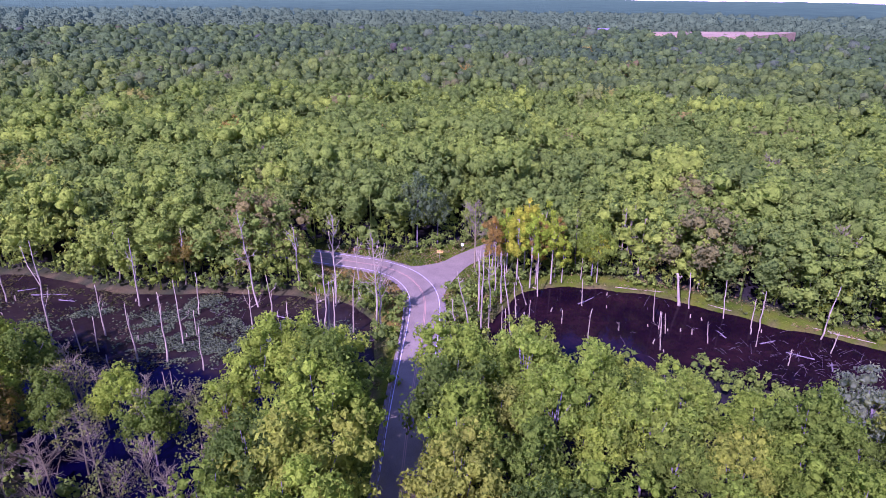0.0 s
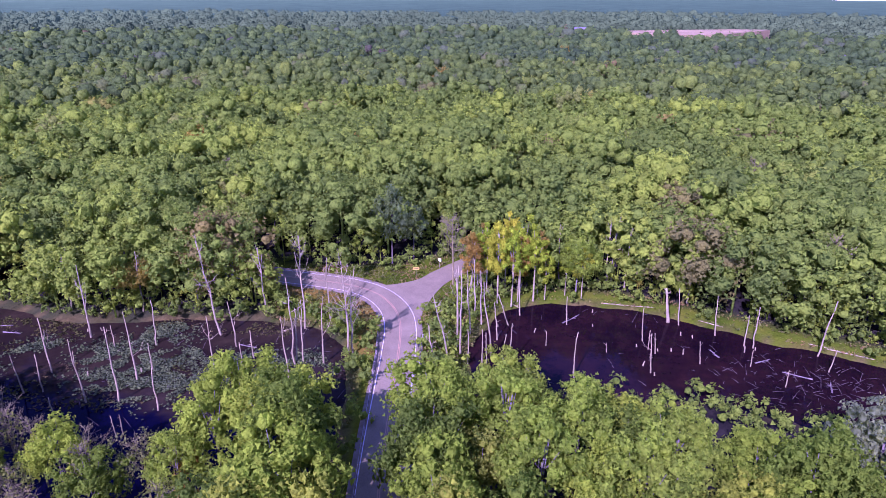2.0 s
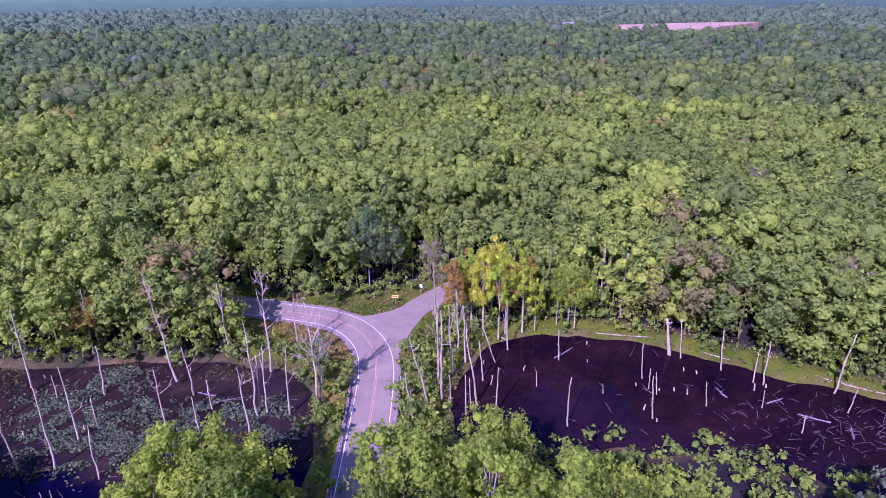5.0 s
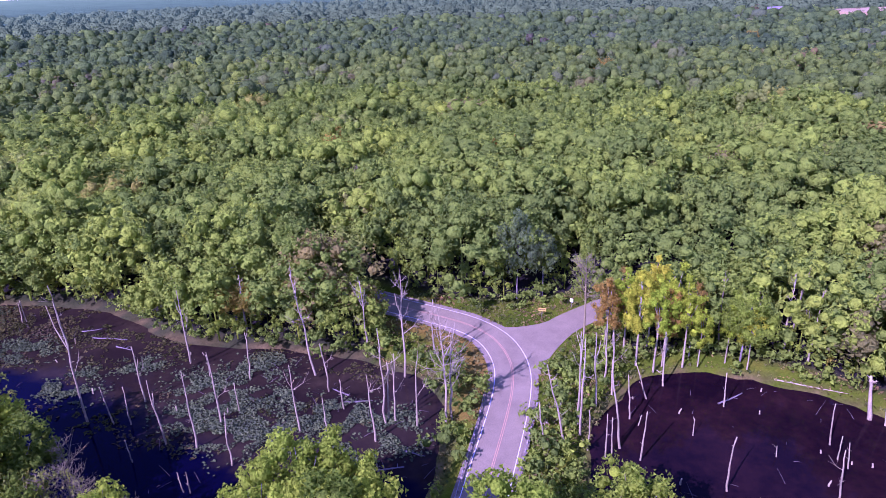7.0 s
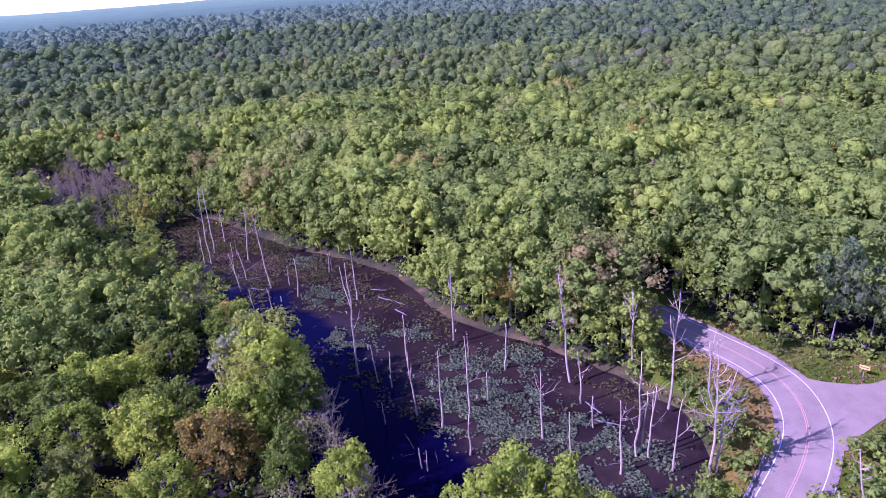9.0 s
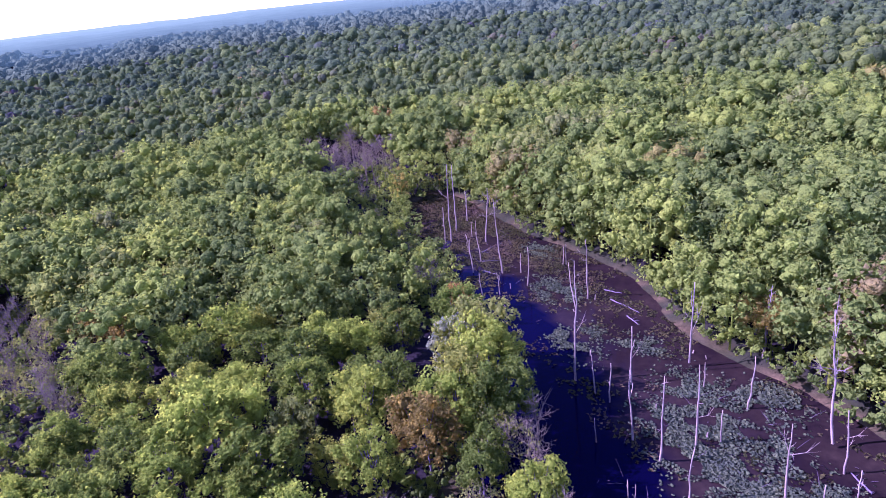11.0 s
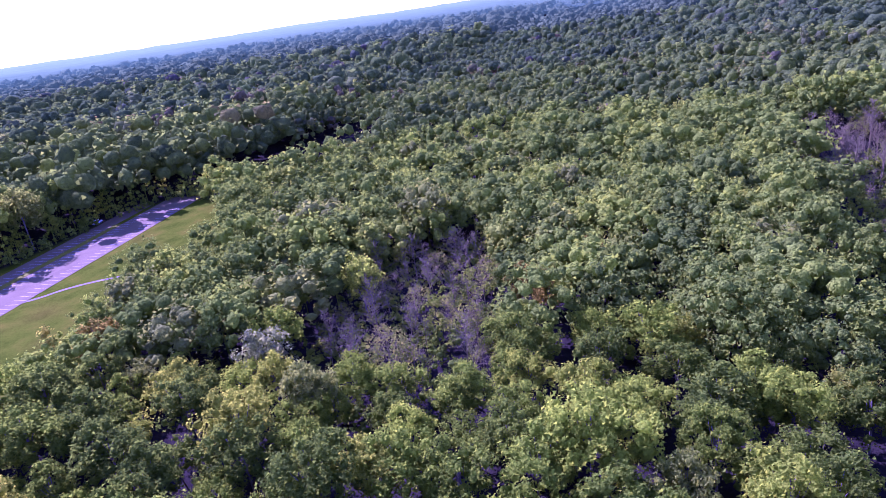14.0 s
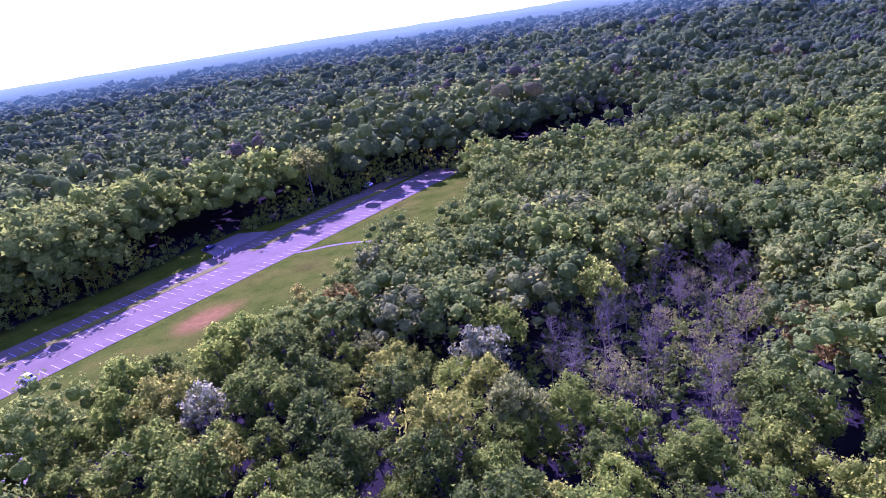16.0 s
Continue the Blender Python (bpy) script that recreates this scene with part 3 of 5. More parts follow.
for row in range(3):
    n0, n1 = ((0.3, 5.3), (12.4, 17.2), (20.9, 25.6))[row]
    for k in range(-7, 62):
        s = k * 2.75 + row * 0.6
        if row and 66 < s < 80 or row == 2 and s > 146:
            continue
        m = Matrix.Translation((s, (n0 + n1) / 2, 0.04))
        if stall is None:
            stall = part("stall_line", box_bm(0.15, 4.9, 0.012), faded_paint, lot)
            stall.matrix_basis = m
        else:
            put("stall_line", stall.data, lot, m)
access = smooth_line([(-42, -112), (-40, -98), (-44, -86), (-44.5, -76), (-38, -60), (-20, -48), (-8, -44)])
tagged(put("access_road", mesh_of("access_road", *ribbon(access, 3, -3, 0.02, 0.2), asphalt)), "narrow asphalt access road into the parking lot", "road", kind="structure")

# ---------------------------------------------------------------- distant field and horizon
field = [(272, 905), (300, 885), (352, 868), (400, 880), (430, 905), (470, 935), (500, 962), (450, 968), (400, 960), (330, 950), (290, 940)]
bm = filled(field, 0.0)
for v in bm.verts:
    v.co.z = 15.0 + (v.co.y - 860) * 0.02
ext = bmesh.ops.extrude_face_region(bm, geom=bm.faces[:])
for v in [e for e in ext["geom"] if isinstance(e, bmesh.types.BMVert)]:
    v.co.z -= 18
tagged(part("far_field", bm, soil, None), "bare pinkish field beyond the woods", "field", kind="structure")

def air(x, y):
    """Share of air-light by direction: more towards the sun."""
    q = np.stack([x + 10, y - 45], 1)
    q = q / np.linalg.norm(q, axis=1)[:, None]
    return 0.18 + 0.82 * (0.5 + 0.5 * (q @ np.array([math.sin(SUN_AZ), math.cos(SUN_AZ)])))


rr = 1450 * (4850 / 1450) ** np.linspace(0, 1, 34)
aa = np.radians(np.arange(-64, 190, 0.5))
pr, pa = [q.ravel() for q in np.meshgrid(rr, aa)]
px, py = -10 - np.sin(pa) * pr, 45 + np.cos(pa) * pr
hgt = np.array([noise.noise(Vector((x * 0.011, y * 0.011, 3))) * 5 + noise.noise(Vector((x * 0.0016, y * 0.0016, 7))) * 8 for x, y in zip(px, py)])
pz = 11 + hgt * np.clip((pr - 1500) / 900, 0.2, 1) + (pr / 4850) ** 2 * 22
ii = (np.arange(len(aa) - 1)[:, None] * len(rr) + np.arange(len(rr) - 1)[None, :]).ravel()
bt = np.concatenate([np.stack([ii, ii + len(rr) + 1, ii + 1], 1), np.stack([ii, ii + len(rr), ii + len(rr) + 1], 1)])
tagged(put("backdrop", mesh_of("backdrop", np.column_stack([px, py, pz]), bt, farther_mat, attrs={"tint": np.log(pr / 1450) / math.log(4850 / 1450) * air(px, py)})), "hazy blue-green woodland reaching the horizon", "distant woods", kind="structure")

# ---------------------------------------------------------------- trees
EAST_BRUSH = [(0, 87), (14, 88), (34, 83), (46, 78), (56, 70), (75, 65), (125, 56), (125, 90), (60, 112), (0, 112)]
WEST_GAP = [(-59, 92), (-34, 92), (-32, 83), (-40, 79), (-56, 80)]

WEST_MARSH = [(-192, 121), (-160, 111), (-135, 110), (-118, 104), (-100, 100), (-97, 93), (-116, 92), (-140, 96), (-175, 103), (-200, 116)]


def tree_height(p):
    """Typical height of the woods at a place: taller to the north and east."""
    t = np.clip((p[:, 1] - 60) / 60, 0, 1)
    t = np.maximum(t, np.clip((p[:, 0] + 40) / 40, 0, 1))
    t = np.maximum(t, np.clip((-110 - p[:, 1]) / 20, 0, 1) * 2)
    low = np.clip(1.5 - from_line(p, [(-60, 82), (-90, 92), (-133, 108), (-185, 120)]) / 20, 0, 1) * np.clip((-114 - p[:, 0]) / 10, 0, 1) * 0.58
    low = np.maximum(low, np.clip(1.5 - np.hypot((p[:, 0] - 44) / 1.6, p[:, 1] - 84) / 10, 0, 1) * 0.28)
    tall = 0.05 * (from_line(p, [(-62, 84), (-90, 92), (-120, 104)]) < 9)
    return (15.6 + 4.0 * t) * (1 - low + tall)


def woodland(rng, step, lo, hi):
    """Uneven places for trees over a rectangle, clear of water, roads and openings."""
    x, y = np.meshgrid(np.arange(lo[0], hi[0], step), np.arange(lo[1], hi[1], step * 0.87))
    x = x + (np.arange(x.shape[0]) % 2)[:, None] * step / 2
    p = np.stack([x.ravel(), y.ravel()], 1) + rng.uniform(-0.36, 0.36, (x.size, 2)) * step
    az = np.degrees(np.arctan2(-(p[:, 0] + 10), p[:, 1] - 30))
    far = np.linalg.norm(p - [-10, 45], axis=1)
    ok = ((az > -50) & (az < 170)) | (far < 90)
    p = p[ok]
    de, dw = signed(p, EAST_POND), signed(p, WEST_OPEN)
    rd = from_line(p, MAIN_ROAD)
    north = p[:, 1] > 104
    keep = (de > np.where(north, 6.0, 1.0)) & (dw > np.where(p[:, 1] > 112, 1.8, 2.5))
    keep &= (rd > np.where((p[:, 0] < -5) & (p[:, 1] < 100), 8.5, 5.5)) & (from_line(p, SIDE_ROAD) > 6.5)
    keep &= signed(p, JUNCTION) > 1.5
    keep &= ~inside(p, EAST_BRUSH) & ~inside(p, WEST_GAP) & ~inside(p, WEST_MARSH)
    keep &= (signed(p, LOT_CLEAR) > 2.5) & (signed(p, LOT_GAP) > 1)
    keep &= ~inside(p, FIELD_CLEAR)
    for bare, share in zip(THICKETS, (0.06, 0.3)):
        keep &= ~inside(p, bare) | (rng.random(len(p)) < share)
    for hx, hy, gap in ((362, 572, 16), (228, 978, 26), (262, 958, 18)):
        keep &= np.linalg.norm(p - [hx, hy], axis=1) > gap
    return p[keep]


def place_stuff(name, rng, templates, p, mat, label, category, tints, size, soft=False):
    """Joins copies of the templates, one a place, into one mesh."""
    vs, ts, tn, n = [], [], [], 0
    which = rng.integers(0, len(templates), len(p))
    for k, (tv, tt) in enumerate(templates):
        q = p[which == k]
        if not len(q):
            continue
        s = size[which == k]
        a = rng.uniform(0, 2 * np.pi, len(q))
        wide = s * rng.uniform(0.95, 1.3, len(q))
        x = tv[None, :, 0] * np.cos(a)[:, None] - tv[None, :, 1] * np.sin(a)[:, None]
        y = tv[None, :, 0] * np.sin(a)[:, None] + tv[None, :, 1] * np.cos(a)[:, None]
        v = np.stack([x * wide[:, None] + q[:, :1], y * wide[:, None] + q[:, 1:2], tv[None, :, 2] * s[:, None] + 0 * x], -1)
        vs.append(v.reshape(-1, 3))
        ts.append((tt[None] + (np.arange(len(q)) * len(tv))[:, None, None] + n).reshape(-1, 3))
        tn.append(np.repeat(tints[which == k], len(tv)))
        n += v.shape[0] * v.shape[1]
    me = mesh_of(name, np.concatenate(vs), np.concatenate(ts), mat, smooth=soft, attrs={"tint": np.concatenate(tn)})
    return tagged(put(name, me), label, category, kind="stuff")


TREE = 18.0
tree_kinds = []
rng = np.random.default_rng(11)
for k in range(8):
    r = rng.uniform(5.6, 7.8)
    low = rng.uniform(4.5, 7.0)
    (cv, ct), tips = crown(rng, r, low, TREE, int(rng.integers(52, 70)), 3000, 0.50, fat=(0.16, 0.30), jag=0.65, core=0.56, gaps=0.22, fringe=0.2)
    tv, tt = limbs(rng, TREE * 0.8, r, tips[:7])
    tree_kinds.append((mesh_of("crown", cv, ct, leaf_green, smooth=True), mesh_of("trunk", tv, tt, bark, smooth=True)))


def make_tree(name, label, crown_mesh, trunk_mesh, group="trees of the near woods"):
    top = new(name)
    put("trunk", trunk_mesh, top)
    put("crown", crown_mesh, top)
    return tagged(top, label, "tree", group)


base_trees = [make_tree("broadleaf_tree", "leafy green broadleaf tree standing in dense woods", c, t) for c, t in tree_kinds]


def recoloured(k, mat):
    me = tree_kinds[k][0].copy()
    me.materials[0] = mat
    return me


def bare_tree_mesh(rng, height, spread, n=30):
    """A leafless tree: trunk, boughs and many fine twigs."""
    bend = rng.normal(size=2) * 0.5
    zs = np.linspace(-0.3, height, 7)
    line = np.stack([bend[0] * (zs / height) ** 2, bend[1] * (zs / height) ** 2, zs], 1)
    pieces = [tube(line, np.linspace(0.2, 0.03, 7), 6)]
    for i in range(n):
        s = rng.uniform(0.35, 0.95)
        a = np.array([bend[0] * s * s, bend[1] * s * s, s * height])
        w = unit(np.array([*rng.normal(size=2), rng.uniform(0.5, 1.4)]))
        ln = spread * (1.15 - s) * rng.uniform(0.8, 1.5)
        b = a + w * ln
        mid = (a + b) / 2 + rng.normal(size=3) * 0.15
        pieces.append(tube([a, mid, b], [0.055, 0.034, 0.01], 3))
        for j in range(10):
            q = a + (b - a) * rng.uniform(0.2, 1)
            e = q + unit(w * 0.8 + rng.normal(size=3) * 0.6 + [0, 0, 0.5]) * ln * rng.uniform(0.18, 0.5)
            pieces.append(tube([q, e], [0.030, 0.010], 3))
    return join(pieces)


bare_meshes = []
for k in range(4):
    bare_meshes.append(mesh_of("bare_crown", *bare_tree_mesh(rng, 15.0, 6.4, 30), twig, smooth=True))

leaf_olive = leafy("leaf_olive", [(0.0, (0.125, 0.165, 0.03)), (0.6, (0.16, 0.19, 0.03)), (1.0, (0.14, 0.15, 0.05))], thin=0.5)
sparse_leaves = [mesh_of("sparse_crown", *crown(rng, 5.0, 6.0, 15.5, 24, 620, 0.42, fat=(0.2, 0.34), core=0.12, fringe=0.4)[0], leaf_olive) for _ in range(3)]
slim_kinds = []
for k in range(3):
    (cv, ct), tips = crown(rng, 3.0, 5.5, TREE, 30, 1700, 0.40, fat=(0.2, 0.36), jag=0.65, core=0.7, gaps=0.3, fringe=0.25)
    slim_kinds.append(((cv, ct), mesh_of("trunk", *limbs(rng, TREE * 0.85, 3.0, tips[:7], 0.2), dead_wood, smooth=True)))

near_line = [(75, 72), (35, 78), (5, 60), (-25, 66), (-60, 66), (-88, 50), (-92, 5), (-70, -35)]
places = woodland(rng, 8.8, (-330, -330), (330, 420))
dist = from_line(places, near_line)
special = []          # trees with a look of their own: place, kind, scale


def mark(kind, scale, *spots):
    for s in spots:
        special.append((s[0], s[1], kind, scale))


mark("green", 1.18, (-15.6, 76), (-14.8, 66), (-14.4, 57), (-15, 48))
mark("green", 1.08, (-22, 60), (-24, 50))
mark("green", 1.0, (-25, 88), (-17.5, 81), (-27, 81))
mark("green", 0.95, (-70, 82), (-74, 88), (-80, 91))
mark("green", 0.72, (-57, 77), (-48, 79.5), (-41, 74))
mark("green", 0.9, (-64, 84.5), (-67, 79))
mark("bare", 0.7, (-60, 88), (-56.5, 84), (-52, 82), (-44, 80))
mark("green", 0.8, (-20.5, 89.5))
mark("yellow", 1.0, (17.5, 137.5), (23, 141), (20, 144))
mark("yellow", 0.9, (20.5, 136), (25.8, 138.5), (15.5, 142))
mark("yellow", 0.62, (37, 139.5), (33.5, 141), (28.5, 139))
mark("fire", 0.84, (11.8, 139.5), (13.5, 143.5))
mark("fire", 0.8, (22.2, 138.2), (27.2, 141.5))
mark("pale", 0.95, (12, 81), (21, 77), (33, 74), (15, 70), (27, 68))
mark("green", 0.95, (2.4, 83), (1.8, 74.5), (2.5, 66), (2.2, 57))
mark("blue", 1.05, (-7, 160))
mark("blue", 0.8, (-1.5, 162.5))
mark("autumn", 0.6, (-60, 135.5))
mark("orange", 0.5, (-31.5, 80.5))
mark("brown", 0.95, (-65, 73))
mark("brown", 0.8, (-147, 44), (-135, 32), (-132, 36), (-109, -57))
mark("orange", 0.45, (-104, 99), (-29, 73))
mark("pale", 1.0, (-134, -6), (-178, -1), (-42, 185), (147, 341), (-129, 103))
mark("pale", 0.75, (-22, 68), (-156, 108), (-31, 76), (14, 92.5), (36, 141))
mark("silver", 0.85, (-68, -45), (-105, -14), (-80, 87), (-167, -216), (60, 74))
mark("lone", 1.0, (-184, -158))
mark("rust", 1.0, (11, 437), (-81, 241), (-20, 236), (131, 610))
mark("bare", 1.0, (8, 147), (-57, 203), (94, 150), (87, 131), (102, 195), (110, 259))
mark("bare", 0.7, (-113, 97), (-121, 98), (-128, 102), (-134, 106))
mark("sparse", 0.8, (-36, 78), (-40, 62), (-30, 68), (-50, 72), (-58, 81), (-186, 112), (-172, 108), (-150, 106), (-140, 104))
mark("bare", 0.75, (-26, 62), (-49, 61), (-33, 60), (-43, 76), (-28, 66), (-2, 57), (-52, 67), (-55, 63), (-38, 66), (-46, 68))
for area, step in zip(THICKETS, (6.2, 6.6)):
    q = np.stack(np.meshgrid(np.arange(-270, -100, step), np.arange(-12, 142, step)), -1).reshape(-1, 2)
    q = q + rng.uniform(-2.4, 2.4, q.shape)
    for x, y in q[inside(q, area)]:
        mark("sparse" if rng.random() < 0.3 else "bare", rng.uniform(0.55, 0.95), (float(x), float(y)))
sp = np.array([(s[0], s[1]) for s in special])
wide_of = np.array([{"bare": 5.6, "yellow": 3.4, "fire": 3.4}.get(s[2], 4.6) for s in special])
free = np.array([(np.linalg.norm(sp - q, axis=1) - wide_of).min() > 0 for q in places])
free &= ~((places[:, 0] > 2) & (places[:, 1] > 62) & (places[:, 1] < 95) & (rng.random(len(places)) < 0.06))
places, dist = places[free], dist[free]
under = (np.linalg.norm(places, axis=1) < 44) | (places[:, 0] > -25) & (places[:, 1] < 40)
first = from_line(places, [(64, 66), (46, 72), (28, 78), (8, 74), (-16, 70), (-45, 66), (-60, 80)]) + under * 500
pick = np.zeros(len(places), bool)
pick[np.argsort(first)[:80]] = True
pick[np.argsort(dist + under * 500 + pick * 900)[:90]] = True
near, rest = places[pick], places[~pick]
hn = tree_height(near)
for i, ((x, y), hh) in enumerate(zip(near, hn)):
    src = base_trees[i % 8]
    s = hh / TREE * rng.uniform(0.72, 1.16)
    m = pose(x, y, -0.1, rng.normal() * 3, rng.normal() * 3, rng.uniform(0, 360)) @ Matrix.Diagonal((s * rng.uniform(0.92, 1.2), s * rng.uniform(0.92, 1.15), s * rng.uniform(0.9, 1.1), 1))
    if i < 8:
        src.matrix_basis = m
    else:
        copy_thing(src, m)

leaf_autumn = leafy("leaf_autumn", [(0.0, (0.245, 0.215, 0.03)), (1.0, (0.22, 0.22, 0.03))])
looks = {"green": (leaf_green, "full green leafy tree at the swamp's edge"), "yellow": (leaf_yellow, "bright yellow-green autumn tree at the pond's edge"), "orange": (leaf_orange, "tree with orange autumn leaves"),
         "brown": (leaf_brown, "tree with brown withering leaves"), "pale": (leaf_pale, "light yellow-green leafy tree"),
         "silver": (leaf_silver, "pale silvery-leaved tree in the woods"), "blue": (leaf_dull, "grey-green leafy tree behind the junction"),
         "autumn": (leaf_autumn, "tree with yellow-orange autumn leaves at the bank"), "lone": (leaf_green, "round leafy tree at the parking lot's edge"), "fire": (leaf_orange, "slim tree with orange autumn leaves beside the pond"), "rust": (leaf_orange, "rust-coloured autumn tree in the woods")}
done = {}
for i, (x, y, kind, s) in enumerate(special):
    hh = float(tree_height(np.array([[x, y]]))[0]) / TREE * s
    thin = 0.68 if kind in ("orange", "blue") else 1.0
    m = pose(x, y, -0.1, 0, 0, 47 * i) @ Matrix.Diagonal((hh * thin, hh * thin, hh, 1))
    if kind == "bare":
        top = new("bare_tree")
        put("bare_crown", bare_meshes[i % 4], top)
        tagged(top, "leafless grey-brown tree with fine twigs", "dead tree", "bare trees in the woods")
        top.matrix_basis = m @ Matrix.Diagonal((1.1, 1.1, 1.1, 1))
    elif kind == "sparse":
        top = new("sparse_tree")
        put("bare_crown", bare_meshes[i % 4], top)
        put("sparse_crown", sparse_leaves[i % 3], top)
        tagged(top, "thin tree with bare twigs and few olive leaves", "tree", "sparse trees in the woods")
        top.matrix_basis = m
    elif kind in ("yellow", "fire"):
        key = (kind, i % 3)
        if key not in done:
            done[key] = mesh_of("crown", *slim_kinds[i % 3][0], looks[kind][0], smooth=True)
        top = make_tree("broadleaf_tree", looks[kind][1], done[key], slim_kinds[i % 3][1], "trees of other colours")
        top.matrix_basis = m
    else:
        key = (kind, i % 3)
        if key not in done:
            done[key] = recoloured((i * 3) % 8, looks[kind][0])
        top = make_tree("broadleaf_tree", looks[kind][1], done[key], tree_kinds[(i * 3) % 8][1], "trees of other colours")
        top.matrix_basis = m

# woods beyond the nearest trees, in three depths
rd = np.linalg.norm(rest - [-10, 60], axis=1)
edge = np.minimum.reduce([signed(rest, EAST_POND), signed(rest, WEST_POND), from_line(rest, JUNCTION, True), signed(rest, LOT_CLEAR)])
unseen = (np.linalg.norm(rest, axis=1) < 44) | (rest[:, 0] > -25) & (rest[:, 1] < 40)
close = ((rd < 118) | (edge < 11) & (rd < 240)) & ~unseen
mid = ~close & (rd < 290)


def template(n_blob, n_leaf, leaf, low=5.0, trunk=True, wide=(5.2, 8.4), **kw):
    r = rng.uniform(*wide)
    body, tips = crown(rng, r, low, TREE, n_blob, n_leaf, leaf, **kw)
    if not trunk:
        return body
    return join([body, tube([(0, 0, -0.3), (0.1, 0, TREE * 0.4), (0, 0.1, TREE * 0.6)], [0.22, 0.16, 0.1], 5)])


def tint(n):
    return np.clip(np.where(rng.random(n) < 0.016, rng.uniform(0.92, 1.0, n), rng.beta(1.2, 1.3, n) * 0.92), 0, 1)


def sizes(p):
    return tree_height(p) / TREE * np.clip(rng.normal(0.97, 0.15, len(p)), 0.6, 1.28)


place_stuff("woods", rng, [template(32, 860, 0.63, low=2.0, fat=(0.2, 0.36), core=0.56, fringe=0.2) for _ in range(8)], rest[close], leaf_woods,
            "dense green broadleaf woods around the ponds", "woods", tint(close.sum()), sizes(rest[close]), True)
mid_a, mid_b = mid & (rd < 205), mid & (rd >= 205)
place_stuff("woods", rng, [template(24, 400, 0.79, fat=(0.22, 0.40), core=0.66, fringe=0.18) for _ in range(8)], rest[mid_a], leaf_woods,
            "dense green broadleaf woods", "woods", tint(mid_a.sum()), sizes(rest[mid_a]), True)
place_stuff("woods", rng, [template(15, 165, 1.02, low=5, trunk=False, fat=(0.23, 0.42), core=0.72) for _ in range(8)], rest[mid_b], leaf_woods,
            "dense green broadleaf woods", "woods", tint(mid_b.sum()), sizes(rest[mid_b]), True)
outer = woodland(rng, 9.4, (-720, -640), (520, 760))
ro = np.linalg.norm(outer - [-10, 60], axis=1)
inner_box = (np.abs(outer[:, 0]) < 330) & (outer[:, 1] > -330) & (outer[:, 1] < 420)
outer = np.concatenate([outer[(ro < 680) & ((ro >= 290) | ~inner_box)]])
ro = np.linalg.norm(outer - [-10, 60], axis=1)
outer, outermost = outer[ro < 460], outer[ro >= 460]
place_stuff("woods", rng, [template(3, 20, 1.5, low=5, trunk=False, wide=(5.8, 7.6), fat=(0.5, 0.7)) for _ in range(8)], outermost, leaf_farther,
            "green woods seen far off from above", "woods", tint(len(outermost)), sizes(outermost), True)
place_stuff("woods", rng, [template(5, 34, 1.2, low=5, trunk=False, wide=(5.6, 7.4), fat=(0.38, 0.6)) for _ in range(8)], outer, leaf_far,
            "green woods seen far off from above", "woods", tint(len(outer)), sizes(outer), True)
far = woodland(rng, 13.5, (-1800, -1700), (1400, 1800))
rf = np.linalg.norm(far - [-10, 60], axis=1)
haze = far[(rf >= 900) & (rf < 1850)]
far = far[(rf > 680) & (rf < 900)]
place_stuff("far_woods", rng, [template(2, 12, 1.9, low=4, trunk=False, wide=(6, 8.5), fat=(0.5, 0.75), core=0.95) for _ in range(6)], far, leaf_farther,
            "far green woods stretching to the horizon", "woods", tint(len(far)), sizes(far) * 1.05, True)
rf = np.linalg.norm(haze - [-10, 60], axis=1)
keep = rng.random(len(haze)) < np.clip(0.8 - (rf - 900) / 800, 0.25, 1)
haze, rf = haze[keep], rf[keep]
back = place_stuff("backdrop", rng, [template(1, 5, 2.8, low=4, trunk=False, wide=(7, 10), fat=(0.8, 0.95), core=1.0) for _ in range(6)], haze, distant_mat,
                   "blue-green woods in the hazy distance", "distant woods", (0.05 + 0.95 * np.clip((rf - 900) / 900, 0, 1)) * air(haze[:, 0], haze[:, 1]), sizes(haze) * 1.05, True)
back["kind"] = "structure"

# low growth along the edges of the woods
px = np.stack(np.meshgrid(np.arange(-250, 130, 3.2), np.arange(-165, 175, 3.2)), -1).reshape(-1, 2)
px = px + rng.uniform(-1.4, 1.4, px.shape)
de, dw = signed(px, EAST_POND), signed(px, WEST_POND)
jn, lt = signed(px, JUNCTION), signed(px, LOT_CLEAR)
road_gap = np.minimum(from_line(px, MAIN_ROAD), from_line(px, SIDE_ROAD))
rim = ((de > 3.2) & (de < 13)) | ((dw > 0.2) & (dw < 7)) | ((jn > -1) & (jn < 4)) | ((lt > -1) & (lt < 4))
rim |= (jn < 0) & (px[:, 0] > 1.5) & (px[:, 1] < 128) & (rng.random(len(px)) < 0.22)
rim |= (jn < 0) & (px[:, 0] < -10) & (px[:, 1] < 132) & (rng.random(len(px)) < 0.7)
rim &= (de > 2.2) & (dw > 0.2) & (road_gap > 5.5) & (rng.random(len(px)) < 0.74)
woods_floor = (from_line(px, near_line) < 32) & (from_line(px, MAIN_ROAD) > 9) & (de > 2) & (dw > 2) & (lt > 2) & (rng.random(len(px)) < 0.14)
barren = np.array([(-117, 10), (-155, 3), (-218, 112)])
woods_floor |= (np.linalg.norm(px[:, None] - barren[None], axis=2).min(1) < 24) & (rng.random(len(px)) < 0.7)
brush = inside(px, EAST_BRUSH) & (de > 0.8) & (from_line(px, MAIN_ROAD) > 7) & (rng.random(len(px)) < 0.8)
brush |= inside(px, WEST_MARSH)
px = px[rim | woods_floor | brush]
bushes = []
